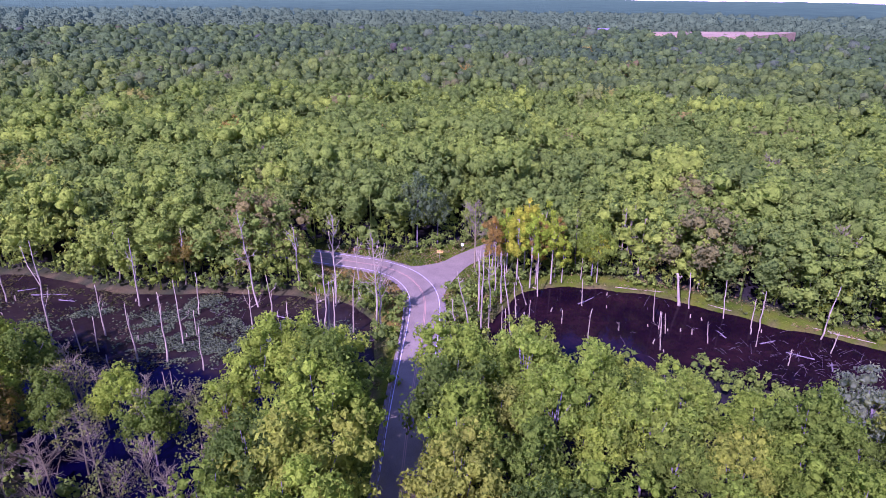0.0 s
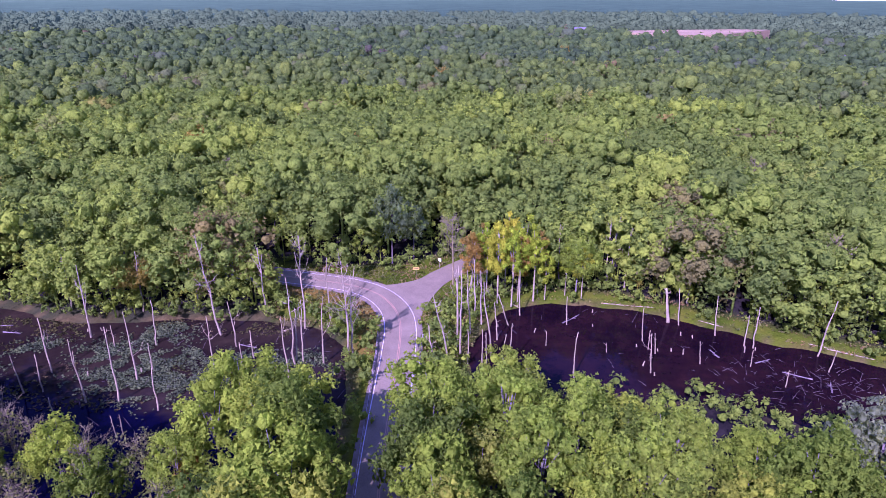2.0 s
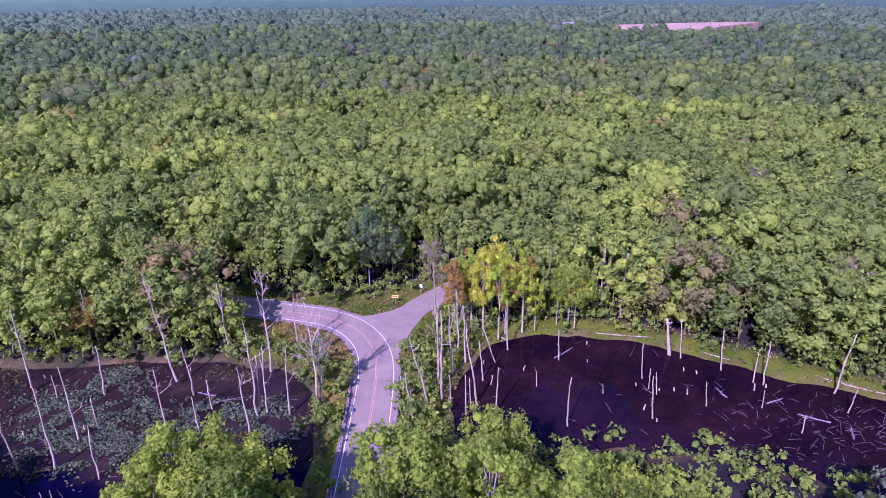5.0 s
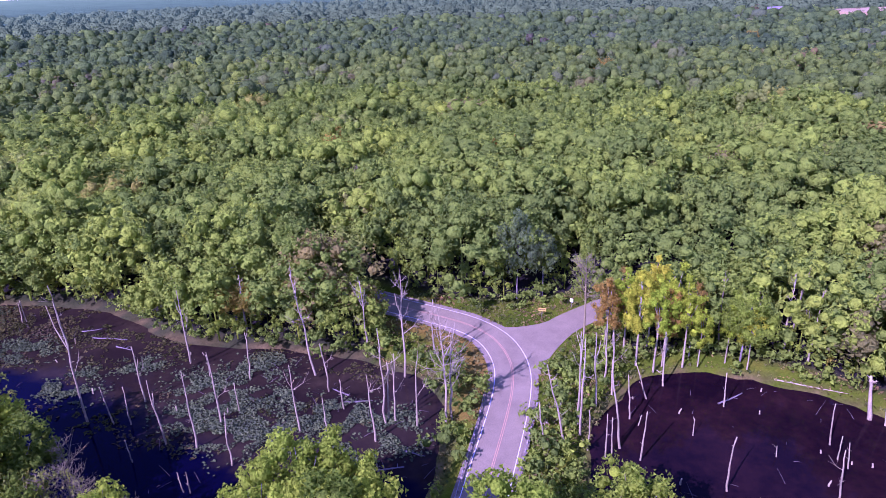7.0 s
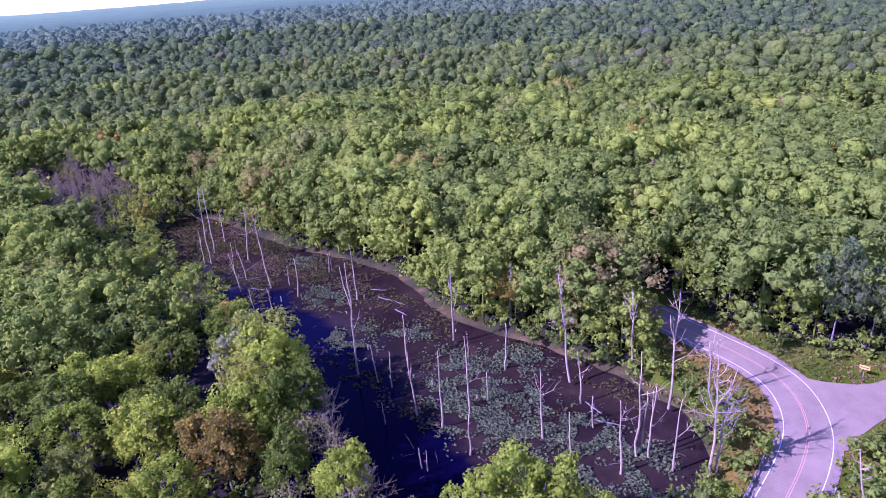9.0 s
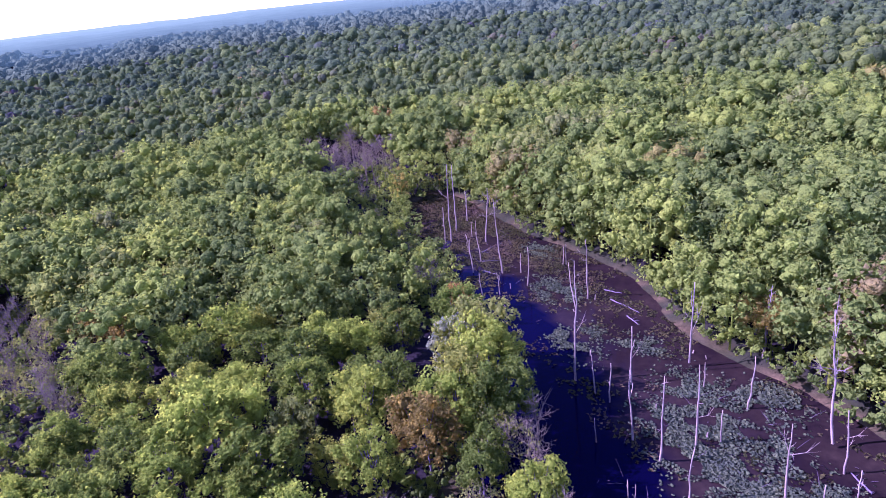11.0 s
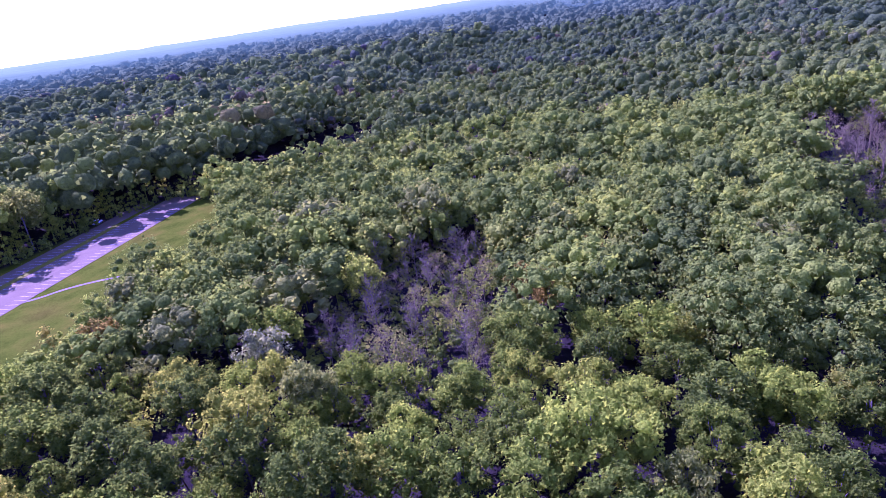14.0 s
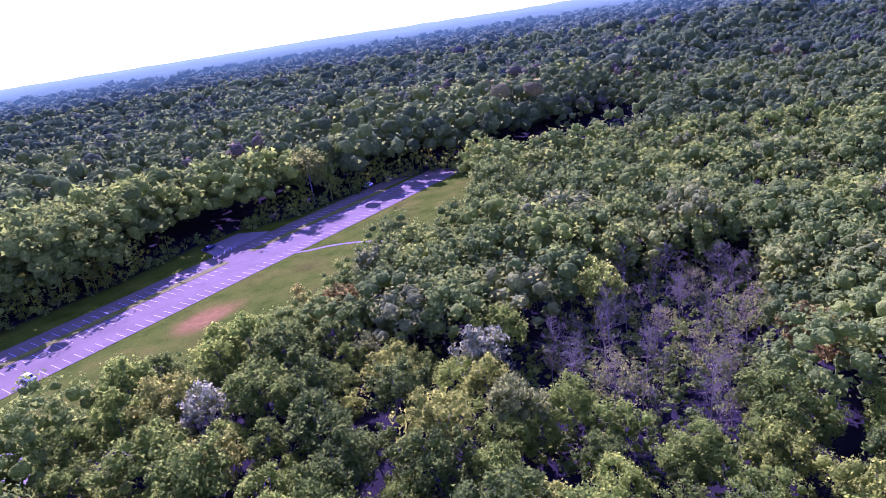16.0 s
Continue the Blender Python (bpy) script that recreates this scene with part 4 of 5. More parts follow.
for k in range(5):
    body, _ = crown(rng, 1.9, -0.2, 2.8, 4, 70, 0.46, fat=(0.36, 0.5), core=0.55, fringe=0.25)
    bushes.append(body)
place_stuff("undergrowth", rng, bushes, px, leaf_woods, "low green shrubs along the edge of the woods", "shrubs",
            tint(len(px)) * 0.9, rng.uniform(0.55, 1.7, len(px)), True)

# young trees, leafy to the ground, closing the edge of the woods
ex = np.stack(np.meshgrid(np.arange(-250, 135, 4.0), np.arange(-160, 175, 4.0)), -1).reshape(-1, 2)
ex = ex + rng.uniform(-1.8, 1.8, ex.shape)
de, dw, jn, lt = signed(ex, EAST_POND), signed(ex, WEST_OPEN), signed(ex, JUNCTION), signed(ex, LOT_CLEAR)
rim = ((de > 6) & (de < 12) & (ex[:, 1] > 100)) | ((dw > 1.5) & (dw < 9) & (ex[:, 1] > 112)) | ((jn > 1.5) & (jn < 7) & (ex[:, 1] > 130)) | ((lt > 1.5) & (lt < 8))
rim &= (np.minimum(from_line(ex, MAIN_ROAD), from_line(ex, SIDE_ROAD)) > 6.5) & (jn > 1) & (de > 5) & (dw > 1.2) & (lt > 1) & ~inside(ex, EAST_BRUSH) & ~inside(ex, WEST_MARSH)
ex = ex[rim & (rng.random(len(ex)) < 0.92)]
place_stuff("young_trees", rng, [template(13, 420, 0.5, low=0.5, wide=(2.3, 3.8), fat=(0.26, 0.46), core=0.58, fringe=0.2) for _ in range(6)], ex, leaf_young,
            "young leafy trees closing the edge of the woods", "trees", rng.beta(1.4, 1.8, len(ex)), rng.uniform(0.32, 0.86, len(ex)), True)

# ---------------------------------------------------------------- dead snags in the ponds
def snag(x, y, height, dx, dy, branchy=0, thick=None, group="dead snags in the swamp", wet=True, label=""):
    """A dead standing trunk, broken at the top, leaning by dx, dy."""
    z0 = -1.6 if wet else -0.2
    n = 7
    zs = np.linspace(0, 1, n)
    wob = np.cumsum(rng.normal(size=(n, 2)) * 0.075 * height / 8, axis=0)
    line = np.stack([dx * zs + wob[:, 0], dy * zs + wob[:, 1], zs * (height + (0.6 if wet else 0.2))], 1)
    rad = thick or min(0.19, 0.08 + height * 0.0065)
    pieces = [tube(line, rad * np.linspace(1.15, 0.5 if height < 12 else 0.3, n), 7)]
    for i in range(int(rng.integers(1, 4))):
        s = rng.uniform(0.35, 0.95)
        a = np.array([np.interp(s, zs, line[:, j]) for j in range(3)])
        w = unit(np.array([*rng.normal(size=2), rng.uniform(0.2, 1.2)]))
        pieces.append(tube([a, a + w * rng.uniform(0.3, 0.9)], [rad * 0.4, rad * 0.15], 4))
    if height > 9 and rng.random() < 0.4:
        a = np.array([np.interp(0.62, zs, line[:, j]) for j in range(3)])
        w = np.array([*unit(rng.normal(size=2)) * 0.3, 1.0])
        ln = height * rng.uniform(0.18, 0.34)
        pieces.append(tube([a, a + w * ln * 0.5 * [1.5, 1.5, 1], a + w * ln], [rad * 0.6, rad * 0.45, rad * 0.2], 5))
    for i in range(branchy):
        s = rng.uniform(0.38, 0.97)
        a = np.array([np.interp(s, zs, line[:, j]) for j in range(3)])
        w = unit(np.array([*rng.normal(size=2), rng.uniform(0.3, 1.3)]))
        ln = rng.uniform(1.0, 4.2) * min(1.6, height / 11) * (1.35 - s)
        mid = a + w * ln * 0.55 + rng.normal(size=3) * 0.1
        pieces.append(tube([a, mid, a + w * ln + np.array([0, 0, 0.3 * ln])], [rad * 0.34, rad * 0.22, rad * 0.08], 4))
        for j in range(4):
            e = mid + unit(w + rng.normal(size=3) * 0.7) * ln * rng.uniform(0.25, 0.55)
            pieces.append(tube([mid, e], [rad * 0.16, rad * 0.05], 3))
    ob = put("dead_snag", mesh_of("dead_snag", *join(pieces), dead_wood, smooth=True), None, pose(x, y, z0))
    return tagged(ob, label or ("bare silver-grey dead trunk with broken branches standing in shallow water" if branchy else "bare silver-grey dead trunk standing in shallow water"), "dead tree", group)


SWAMP_A = [(-74.0, 105.5, 23.0, 0, 0, 3), (-69.0, 105.9, 7.8, -0.5, -0.5, 0), (-66.0, 106.2, 7.5, 0, 0, 0), (-67.9, 112.4, 11.2, -0.4, -0.3, 1),
           (-57.1, 102.9, 12.8, -0.2, -0.2, 0), (-51.4, 102.7, 14.5, 0.4, 0.3, 2), (-51.1, 109.3, 14.0, 0, 0, 1), (-49.4, 112.8, 5.8, 0, 0, 0),
           (-52.5, 122.3, 9.8, 0.6, 0.4, 0), (-36.9, 109.9, 12.8, -0.2, -0.1, 4), (-31.3, 108.9, 8.0, 0, 0, 0), (-31.7, 116.6, 6.2, -0.2, -0.1, 2)]
SWAMP_B = [(-36.2, 120.9, 10.2, -0.7, -0.3, 2), (-23.7, 109.7, 13.0, -0.5, -0.2, 3), (-23.5, 114.0, 17.8, -0.2, -0.1, 5), (-23.3, 115.5, 11.5, 0.5, 0.2, 0),
           (-21.9, 115.0, 13.0, 0.5, 0.2, 1), (-17.9, 114.3, 13.0, 0.5, 0.1, 2), (-114.4, 133.2, 5.0, 0.3, 0.4, 0), (-60.2, 121.2, 5.0, 0, 0, 0),
           (-43.8, 100.3, 8.5, 0.2, 0.2, 2), (-19.8, 99.7, 7.2, -0.5, -0.2, 0), (-59.6, 98.1, 4.5, 0, 0, 0), (-47.9, 93.8, 3.8, -0.2, -0.2, 0), (-47.0, 94.0, 3.8, 0, 0, 0)]
SWAMP_C = [(-146.8, 119.3, 22.0, 0.1, 0.2, 2), (-153.0, 124.2, 19.8, 0.1, 0.2, 2), (-146.3, 117.3, 10.5, 0, 0, 1), (-157.7, 130.5, 9.5, 0, 0, 2),
           (-139.9, 126.5, 15.5, 0.5, 0.9, 8), (-119.8, 119.2, 19.2, -0.1, -0.2, 3), (-124.7, 114.0, 10.2, -0.6, -1.1, 4), (-129.1, 118.7, 8.2, -0.4, -0.7, 4),
           (-110.6, 112.7, 5.5, -0.1, -0.2, 0)]
SWAMP_D = [(-110.5, 119.9, 9.8, 0.4, 0.6, 0), (-117.4, 122.9, 5.0, 0.1, 0.2, 0), (-97.9, 106.5, 4.8, -0.1, -0.2, 0), (-114.1, 134.0, 5.5, -0.2, -0.2, 0),
           (-97.1, 126.5, 14.2, 0, 0, 2), (-107.8, 107.1, 8.2, -0.5, -0.9, 2), (-145.6, 125.3, 4.5, 0.1, 0.2, 0), (-146.2, 127.0, 4.5, 0.1, 0.2, 0)]
for row in SWAMP_A + SWAMP_B + SWAMP_C + SWAMP_D:
    snag(*row)
EAST_A = [(14.3, 115.0, 16.5, -1.7, 0.2, 1), (11.9, 112.6, 8.0, 0, 0, 0), (13.0, 113.5, 6.8, -0.2, 0, 0), (16.0, 122.3, 8.2, -0.7, 0.1, 0),
          (17.0, 112.8, 9.2, 0, 0, 0), (19.3, 128.5, 7.2, -2.5, 0.3, 1), (22.0, 132.8, 10.8, -0.7, 0.1, 2), (17.1, 121.0, 2.2, 0.5, -0.1, 0),
          (25.5, 120.1, 3.2, -0.2, 0.1, 0), (31.5, 128.5, 6.8, -0.2, 0.1, 0), (28.4, 108.6, 9.5, 0, 0, 0), (36.9, 117.1, 2.0, -0.2, 0.1, 0),
          (45.5, 121.4, 7.6, -0.5, 0.2, 0), (43.2, 109.5, 8.2, -0.7, 0.3, 4), (9.2, 113.5, 7.5, -0.2, 0, 0)]
EAST_B = [(55.1, 127.8, 8.5, -0.7, 0.3, 1), (45.5, 117.9, 4.2, -0.2, 0.1, 0), (46.3, 116.3, 4.5, -0.5, 0.2, 0), (53.7, 112.4, 4.8, -0.5, 0.2, 0),
          (61.1, 123.1, 9.2, -0.7, 0.3, 0), (65.0, 118.9, 7.0, -0.2, 0.1, 0), (62.8, 111.3, 3.5, 0, 0, 0), (66.5, 118.0, 9.2, 0, 0, 3),
          (77.6, 114.8, 11.8, 1.6, -0.4, 1), (65.9, 104.5, 3.5, 0, 0, 2), (76.6, 109.1, 4.8, 0.6, 0, 0)]
for row in EAST_A + EAST_B:
    snag(*row, group="dead snags in the east pond")
snag(53.5, 129.1, 7.8, -1.2, 0.5, 5, 0.36, "dead snags in the east pond", label="stout broken dead stump on the pond bank")
BANK = [(-66.1, 123.8, 15.5, 0, 0, 3), (-39.9, 124.1, 20.5, -1.8, -0.9, 9), (-23.4, 126.5, 20.2, 0.7, 0.2, 12), (-13.6, 115.2, 20, -0.2, -0.1, 26), (-12.6, 116.4, 16, 0.6, 0.3, 14),
        (8.0, 119.7, 16.2, 0, 0, 5), (7.4, 118.9, 13.8, -0.2, 0, 2), (8.4, 116.2, 17.5, 0, 0, 3), (13.0, 127.5, 12.2, -0.5, 0, 2), (2.8, 111.2, 8.8, -1.0, -0.1, 6), (5.7, 113.0, 14.0, -3.0, 0, 6),
        (10.4, 124, 14, -0.5, 0.2, 3), (11.6, 131, 13, 0.2, 0.2, 4)]
for row in BANK:
    snag(*row, group="dead trees beside the road", wet=False, label="tall bare dead tree with thin branches beside the road")

EDGE = [(44, 144, 17, 0, 0.3, 4), (46, 147, 16, 0.4, 0, 6), (48, 143, 15, -0.3, 0, 3), (72, 130, 14, 0.3, 0.4, 5), (76, 128, 15, 0.8, 0, 6),
        (80, 126, 13, 0, 0, 4), (94, 126, 14, 0.5, 0, 8), (90, 129, 16, -0.4, 0, 9), (60, 136, 15, 0.2, 0, 4), (33, 145, 15, -0.3, 0, 4), (38, 146, 14, 0.3, 0, 5)]
for row in EDGE + [(-60, 135, 14, 0.3, 0, 5), (-48, 136, 13, -0.2, 0, 5), (-33, 134, 15, 0.2, 0, 7), (-76, 136, 13, 0, 0, 4), (-19, 131, 14, 0.4, 0, 9)]:
    snag(*row, group="bare trunks at the edge of the woods", wet=False, label="pale bare trunk among the trees at the bank")

# ---------------------------------------------------------------- lily pads, logs and litter in the water
pad_mat = leafy("lily_pad", [(0.0, (0.060, 0.080, 0.030)), (1.0, (0.084, 0.104, 0.042))], thin=0.15)
PADS = [(-103, 123, 6), (-85, 118, 3.5), (-78, 121, 3), (-61, 119, 6), (-53, 125, 6), (-51, 129, 4), (-54, 117, 6), (-50, 112, 7), (-35, 114, 7),
        (-29, 114, 6), (-48, 107, 7), (-57, 110, 6), (-20, 110, 5), (-22, 116, 4), (-89, 113, 3), (-125, 134, 5), (-106, 124, 6), (-86, 112, 4),
        (-80, 112, 4), (-75, 123, 4), (-40, 108, 6), (-28, 106, 5), (-44, 118, 4)]
spots = []
for x, y, r in PADS:
    q = rng.normal(size=(int(r * r * 34), 2)) * [r * 0.55, r * 0.38] + [x, y]
    spots.append(q)
spots = np.concatenate(spots)
keep = np.array([noise.noise(Vector((a * 0.3, b * 0.3, 9))) > -0.12 for a, b in spots]) & (signed(spots, WEST_POND) < -0.6)
spots = spots[keep]
n = len(spots)
ang = np.arange(6) * np.pi / 3
rad = rng.uniform(0.13, 0.27, (n, 1))
spin = rng.uniform(0, 6.28, (n, 1))
lift = rng.uniform(-0.97, -0.68, n)
tilt = rng.normal(size=(n, 2)) * 0.35
ox, oy = np.cos(ang + spin) * rad, np.sin(ang + spin) * rad * 0.85
oz = ox * tilt[:, :1] + oy * tilt[:, 1:]
pv = np.stack([ox + spots[:, :1], oy + spots[:, 1:], oz + lift[:, None]], -1).reshape(-1, 3)
pt = (np.arange(n)[:, None, None] * 6 + np.array([(0, 1, 2), (0, 2, 3), (0, 3, 4), (0, 4, 5)])[None]).reshape(-1, 3)
tagged(put("lily_pads", mesh_of("lily_pads", pv, pt, pad_mat)), "patches of grey-green lily pads on swamp water", "water plants", kind="stuff")

weed_mat = leafy("marsh_weed", [(0.0, (0.044, 0.048, 0.012)), (0.6, (0.060, 0.054, 0.016)), (1.0, (0.075, 0.056, 0.026))], "tint", 0.2)
mq = np.stack([rng.uniform(-192, -26, 80000), rng.uniform(100, 142, 80000)], 1)
mn = np.array([noise.noise(Vector((a * 0.12, b * 0.12, 21))) + 0.5 * noise.noise(Vector((a * 0.5, b * 0.5, 3))) for a, b in mq])
dens = np.clip((-95 - mq[:, 0]) / 40, 0.0, 1.4) + 0.45 * np.clip((mq[:, 1] - 122) / 10, 0, 1)
mq = mq[(mn > 0.22 - 0.42 * dens) & (rng.random(len(mq)) < 0.25 + 0.5 * dens) & (signed(mq, WEST_POND) < 0)]
mv, mt = leaves(rng, np.column_stack([mq, rng.uniform(-0.99, -0.86, len(mq))]), unit(rng.normal(size=(len(mq), 3)) * 0.3 + [0, 0, 1]), 0.62)
mtn = np.repeat(np.clip(0.5 + np.array([noise.noise(Vector((a * 0.1, b * 0.1, 14))) for a, b in mq]), 0, 1), 3)
tagged(put("marsh_weed", mesh_of("marsh_weed", mv, mt, weed_mat, attrs={"tint": mtn})), "brown and olive weed floating on the swamp", "water plants", kind="stuff")


def log(x, y, length, turn, z=-1.0, r=0.16, label="pale fallen log lying in the shallow water"):
    k = np.linspace(-0.5, 0.5, 6)
    line = np.stack([k * length, np.cumsum(rng.normal(size=6)) * 0.06, np.abs(k) * 0.1], 1)
    pieces = [tube(line, np.linspace(r, r * 0.6, 6), 7)]
    for i in range(3):
        a = line[int(rng.integers(1, 5))]
        pieces.append(tube([a, a + np.array([rng.uniform(-.3, .8), rng.choice([-1, 1]) * rng.uniform(.4, 1.1), rng.uniform(.1, .5)])], [r * 0.4, r * 0.1], 4))
    ob = put("fallen_log", mesh_of("fallen_log", *join(pieces), bark if z < -0.8 else dead_wood, smooth=True), None, pose(x, y, z, 0, 0, turn))
    return tagged(ob, label, "log", "fallen logs")


for x, y, ln, turn in ((-89.5, 130.5, 8, 4), (-84, 127.5, 4, -12), (-96, 133, 4, 30), (-20, 104, 5, 20), (-17, 108, 4, -10), (-30, 119, 5, 15),
                       (-34, 121, 4, 160), (-128, 121, 6, 60), (-135, 124, 5, 110), (-122, 117, 4, 20), (32.8, 131, 6, 40), (70, 108, 5, 150),
                       (74, 104, 4, 60), (66, 113, 4, 20), (58, 116, 3, 100)):
    log(x, y, ln, turn)
for x, y, ln, turn in ((47, 136.2, 12, -12), (78, 118.6, 9, -28), (84, 114.5, 8, -30), (21, 137.5, 4, -60), (62, 127.5, 5, -35)):
    log(x, y, ln, turn, -0.6, 0.13, "bleached log lying along the pond bank")


def stub(x, y, h):
    line = np.array([(0, 0, 0), (rng.normal() * 0.05, rng.normal() * 0.05, (h + 0.5) * 0.5), (rng.normal() * 0.1, rng.normal() * 0.1, h + 0.5)])
    ob = put("broken_stub", mesh_of("broken_stub", *tube(line, [0.17, 0.13, 0.1], 6), dead_wood), None, pose(x, y, -1.5))
    return tagged(ob, "short pale broken stub poking out of pond water", "stump", "broken stubs in the ponds")


for i in range(34):
    x, y = (rng.uniform(14, 86), rng.uniform(96, 134)) if i < 22 else (rng.uniform(-120, -18), rng.uniform(96, 132))
    q = np.array([[x, y]])
    if min(signed(q, EAST_POND)[0], signed(q, WEST_POND)[0]) < -2:
        stub(x, y, rng.uniform(0.4, 1.5))

# sunken twigs, bent reeds and drifted branches
pieces = []
for i in range(380):
    if i < 200:
        x, y = rng.normal(72, 9), rng.normal(106, 5)
        if i % 5 == 0:
            x, y = rng.uniform(12, 70), rng.uniform(100, 136)
    else:
        x, y = (rng.uniform(-60, -14), rng.uniform(92, 128)) if i % 3 else (rng.uniform(-165, -95), rng.uniform(112, 138))
    q = np.array([[x, y]])
    if min(signed(q, EAST_POND)[0], signed(q, WEST_POND)[0]) > -0.5:
        continue
    a = np.array([x, y, -1.05])
    w = np.array([*unit(rng.normal(size=2)), rng.uniform(0, 0.9)])
    ln = rng.uniform(0.5, 2.4)
    pieces.append(tube([a, a + w * ln * 0.5 + [0, 0, 0.1], a + w * ln], [0.045, 0.035, 0.012], 4))
tagged(put("branch_litter", mesh_of("branch_litter", *join(pieces), drift)), "drifted dead branches and twigs in the ponds", "branches", kind="stuff")

# rough grass and weeds on the verges
gq = np.stack([rng.uniform(-34, 20, 15000), rng.uniform(94, 165, 15000)], 1)
ok = (signed(gq, JUNCTION) < 3) & (from_line(gq, MAIN_ROAD) > 4.3) & (from_line(gq, SIDE_ROAD) > 3.8) & (signed(gq, WEST_POND) > 0.5) & (signed(gq, EAST_POND) > 0.5) & ~inside(gq, mouth)
g2 = np.stack([rng.uniform(8, 95, 9000), rng.uniform(104, 150, 9000)], 1)
d2 = signed(g2, EAST_POND)
gq = np.concatenate([gq[ok], g2[(d2 > 1.0) & (d2 < 8) & (g2[:, 1] > 106)]])
n = len(gq)
base = np.column_stack([gq, np.full(n, 0.05)])
base[:, 2] = np.where(np.minimum(signed(gq, EAST_POND), signed(gq, WEST_POND)) < 4, -0.55, -0.05)
gw = unit(np.column_stack([rng.normal(size=(n, 2)), rng.uniform(0.2, 0.8, n)]))
gv, gtri = leaves(rng, base + [0, 0, 0.16], gw, 0.5)
turf_blades = leafy("verge_grass", [(0.0, (0.07, 0.10, 0.022)), (0.5, (0.12, 0.12, 0.032)), (1.0, (0.19, 0.125, 0.045))], "tint", 0.3)
tn = np.repeat(np.clip(0.5 + 0.9 * np.array([noise.noise(Vector((a * 0.15, b * 0.15, 4))) for a, b in gq]) + rng.normal(size=n) * 0.12, 0, 1), 3)
tagged(put("verge_grass", mesh_of("verge_grass", gv, gtri, turf_blades, attrs={"tint": tn})), "rough olive and tan grass beside the road", "grass", kind="stuff")


# ---------------------------------------------------------------- signs
def road_sign(name, x, y, w, h, z, turn, face, label, bars=()):
    top = new(name)
    tagged(top, label, "road sign")
    part("post", box_bm(0.08, 0.06, z + 0.3, (0, 0.05, (z + 0.3) / 2 - 0.2), 0.01), zinc, top)
    panel = part("panel", box_bm(w, 0.02, h, (0, 0, z), 0.008), face, top)
    for bx, bw, bh, rot in bars:
        part("marking", box_bm(bw, 0.006, bh, (bx, -0.014, z), 0.0, Matrix.Rotation(radians(rot), 4, 'Y')), sign_black, panel)
    top.matrix_basis = pose(x, y, -0.05, 0, 0, turn)
    return top


road_sign("arrow_sign", -0.8, 152.2, 1.5, 0.75, 2.0, 0, sign_yellow, "yellow two-way arrow sign facing the junction",
          [(0, 1.0, 0.11, 0), (-0.46, 0.34, 0.1, 45), (0.46, 0.34, 0.1, -45)])
road_sign("stop_sign_back", 5.1, 157.2, 0.75, 0.75, 2.1, 150, sign_back, "pale back of a road sign beside the side road")
road_sign("warning_sign", -0.6, 71, 0.75, 0.75, 1.9, 0, sign_yellow, "small yellow warning sign beside the road", [(0, 0.3, 0.12, 0)])


# ---------------------------------------------------------------- parked cars
def parked_car(at, paint, label):
    top = new("parked_car")
    tagged(top, label, "car", "cars in the parking lot")
    bm = box_bm(4.7, 1.85, 0.62, (0, 0, 0.68), 0.14)
    body = part("body", bm, paint, top)
    bm = box_bm(2.9, 1.62, 0.66, (-0.35, 0, 1.28), 0.16)
    for v in bm.verts:
        if v.co.z > 1.3:
            v.co.x = -0.35 + (v.co.x + 0.35) * 0.78
            v.co.y *= 0.86
    part("cabin", bm, car_glass, body)
    part("roof", box_bm(2.15, 1.36, 0.06, (-0.35, 0, 1.63), 0.02), paint, body)
    for sx in (-0.9, 0.25):
        for sy in (-1, 1):
            part("pillar", box_bm(0.09, 0.05, 0.62, (sx, sy * 0.76, 1.3), 0.01), paint, body)
    for sy in (-0.62, 0.62):
        part("headlight", box_bm(0.05, 0.36, 0.16, (2.34, sy, 0.8), 0.02), lamp_glass, body)
        part("bumper_corner", box_bm(0.12, 0.5, 0.2, (-2.32, sy, 0.55), 0.03), rubber, body)
    for sx in (-1.42, 1.42):
        for sy in (-0.86, 0.86):
            bm = bmesh.new()
            bmesh.ops.create_cone(bm, cap_ends=True, segments=16, radius1=0.36, radius2=0.36, depth=0.24, matrix=Matrix.Translation((sx, sy, 0.36)) @ Matrix.Rotation(radians(90), 4, 'X'))
            tyre = part("tyre", bm, rubber, top)
            bm = bmesh.new()
            bmesh.ops.create_cone(bm, cap_ends=True, segments=12, radius1=0.22, radius2=0.2, depth=0.27, matrix=Matrix.Translation((sx, sy, 0.36)) @ Matrix.Rotation(radians(90), 4, 'X'))
            part("rim", bm, chrome, tyre)
    top.matrix_basis = at
    return top


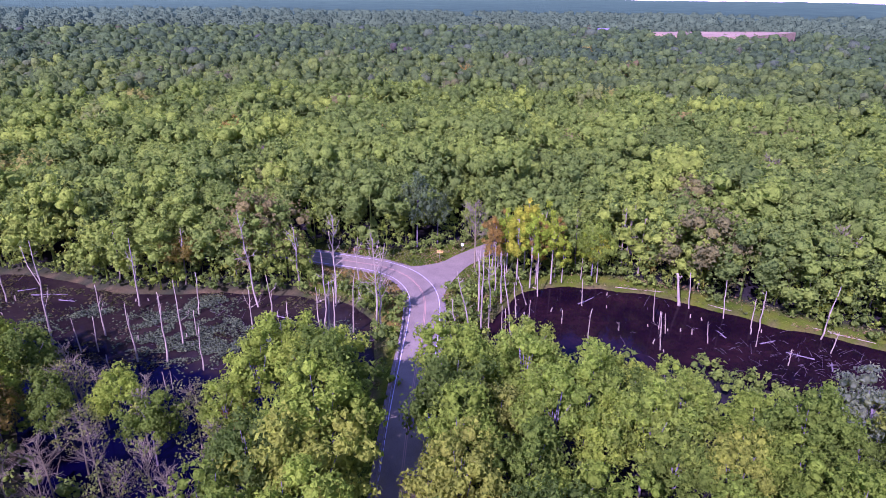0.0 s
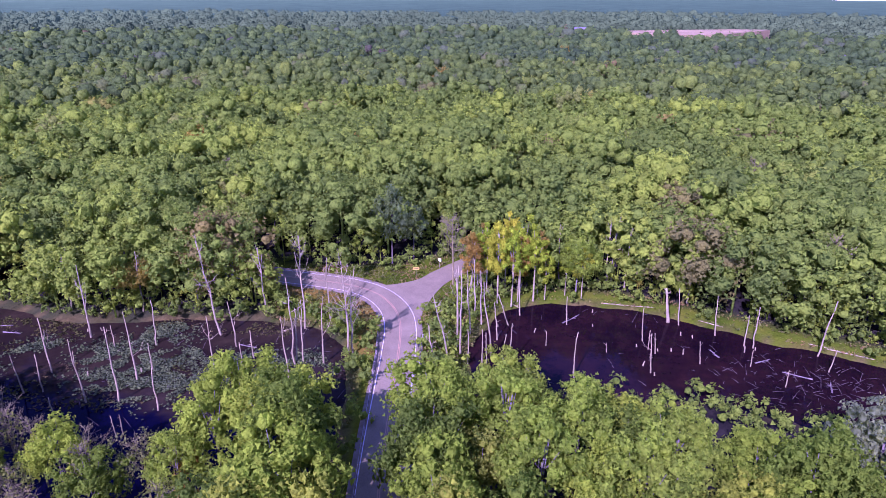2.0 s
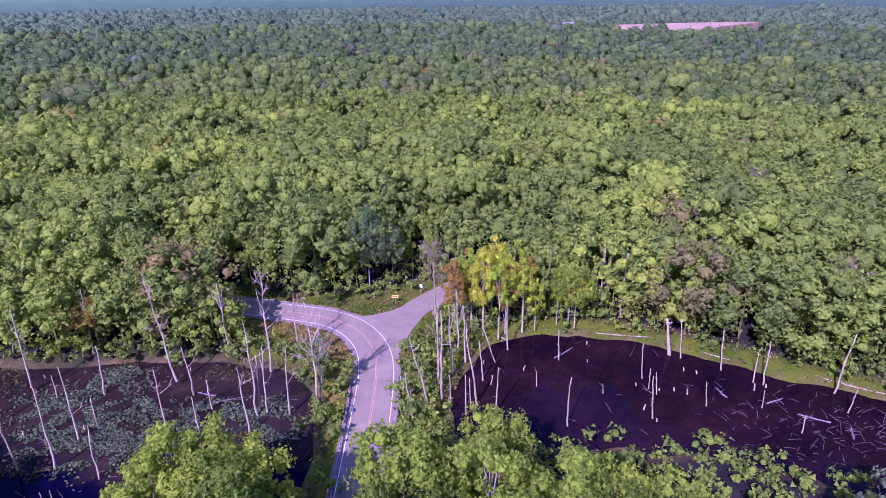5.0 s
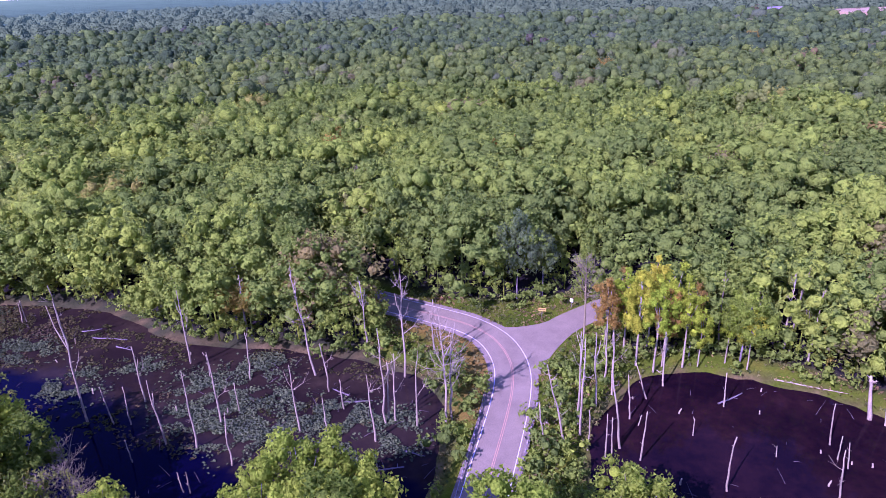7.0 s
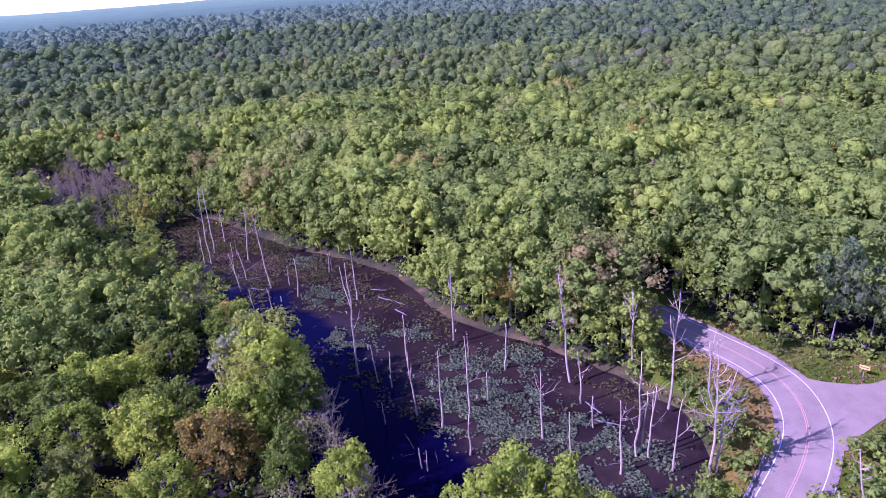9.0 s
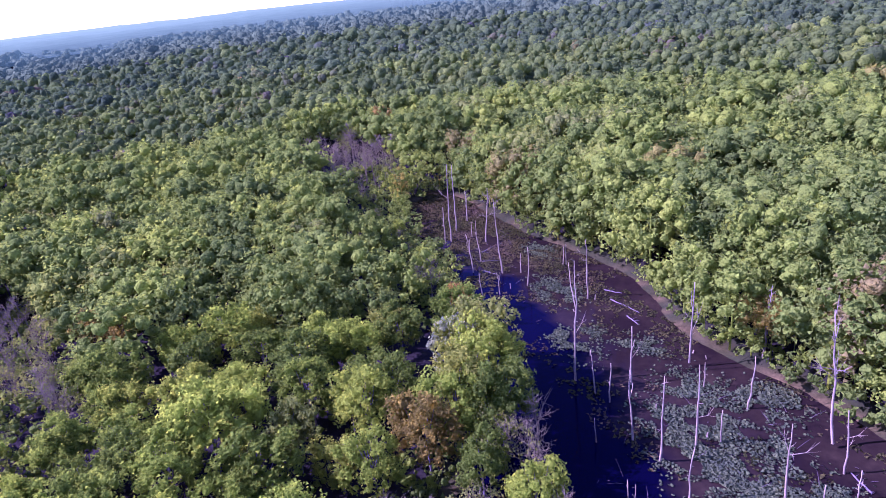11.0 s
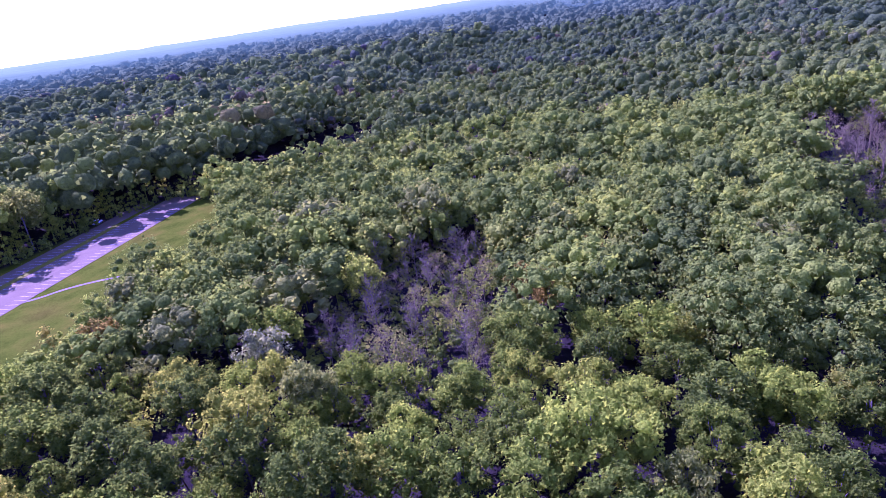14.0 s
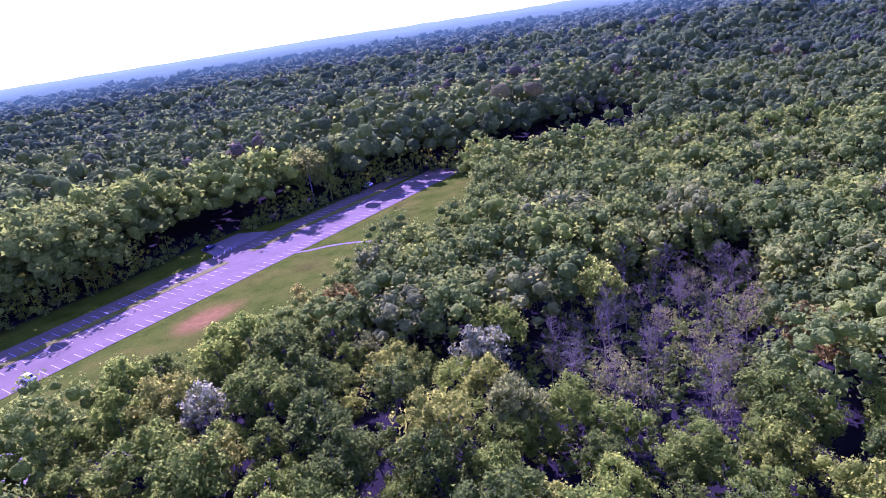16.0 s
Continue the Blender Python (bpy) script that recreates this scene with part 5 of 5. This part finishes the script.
parked_car(lot_pose(-0.6, 3.0, 0.03, 92), car_white, "white car parked alone in a painted stall")
parked_car(lot_pose(75, 38, -0.03, 10), car_dark, "dark car parked in the lot's turnout")
parked_car(lot_pose(153, 31, -0.03, 5), car_white, "white car parked in the shade of the trees")
hatch = None
for k in range(7):
    m = Matrix.Translation((70.5 + k * 1.5, 29.6, 0.046)) @ Matrix.Rotation(radians(-38), 4, 'Z')
    if hatch is None:
        hatch = part("hatch_line", box_bm(0.16, 4.2, 0.012), faded_paint, lot)
        hatch.matrix_basis = m
    else:
        put("hatch_line", hatch.data, lot, m)
walkway = smooth_line([(-140, -119.5), (-145, -114.5), (-151, -110), (-157, -102), (-160, -94)])
tagged(put("footpath", mesh_of("footpath", *ribbon(walkway, 0.7, -0.7, -0.02, 0.1), gravel_mat)), "narrow worn gravel footpath across the lot's verge", "path", kind="structure")
turnout = [(-129, -143), (-131, -158), (-148, -160), (-154, -148)]
part("turnout", filled(turnout, 0.022), asphalt, None)
tagged(bpy.data.objects["turnout"], "short asphalt turnout beside the parking lot", "parking lot", kind="structure")


# ---------------------------------------------------------------- far buildings
def far_house(x, y, w, d, h, turn, label, name="house"):
    top = new(name)
    tagged(top, label, "building")
    wall = part("wall", box_bm(w, d, h, (0, 0, h / 2 - 0.2)), white_wall, top)
    bm = bmesh.new()
    e = 0.5
    lo = [bm.verts.new((sx * (w / 2 + e), sy * (d / 2 + e), h - 0.2)) for sx, sy in ((-1, -1), (1, -1), (1, 1), (-1, 1))]
    r0, r1 = bm.verts.new((-w / 2 - e, 0, h + d * 0.35)), bm.verts.new((w / 2 + e, 0, h + d * 0.35))
    for f in ((lo[0], lo[1], r1, r0), (lo[2], lo[3], r0, r1), (lo[0], r0, lo[3]), (lo[1], lo[2], r1), (lo[3], lo[2], lo[1], lo[0])):
        bm.faces.new(f)
    part("roof", bm, roof_mat, top)
    for i in range(4):
        for sy in (-1, 1):
            part("window", box_bm(1.0, 0.08, 1.3, (-w / 2 + w * (i + 0.5) / 4, sy * d / 2, h * 0.55), 0.02), car_glass, wall)
    top.matrix_basis = pose(x, y, 0, 0, 0, turn)
    return top


far_house(362, 572, 9, 8, 13, 20, "tall white house among the trees")
far_house(228, 985, 26, 10, 15, 10, "long pale farm building beyond the woods", "barn")
far_house(262, 965, 16, 9, 14, 10, "pale farm building beyond the woods", "barn")
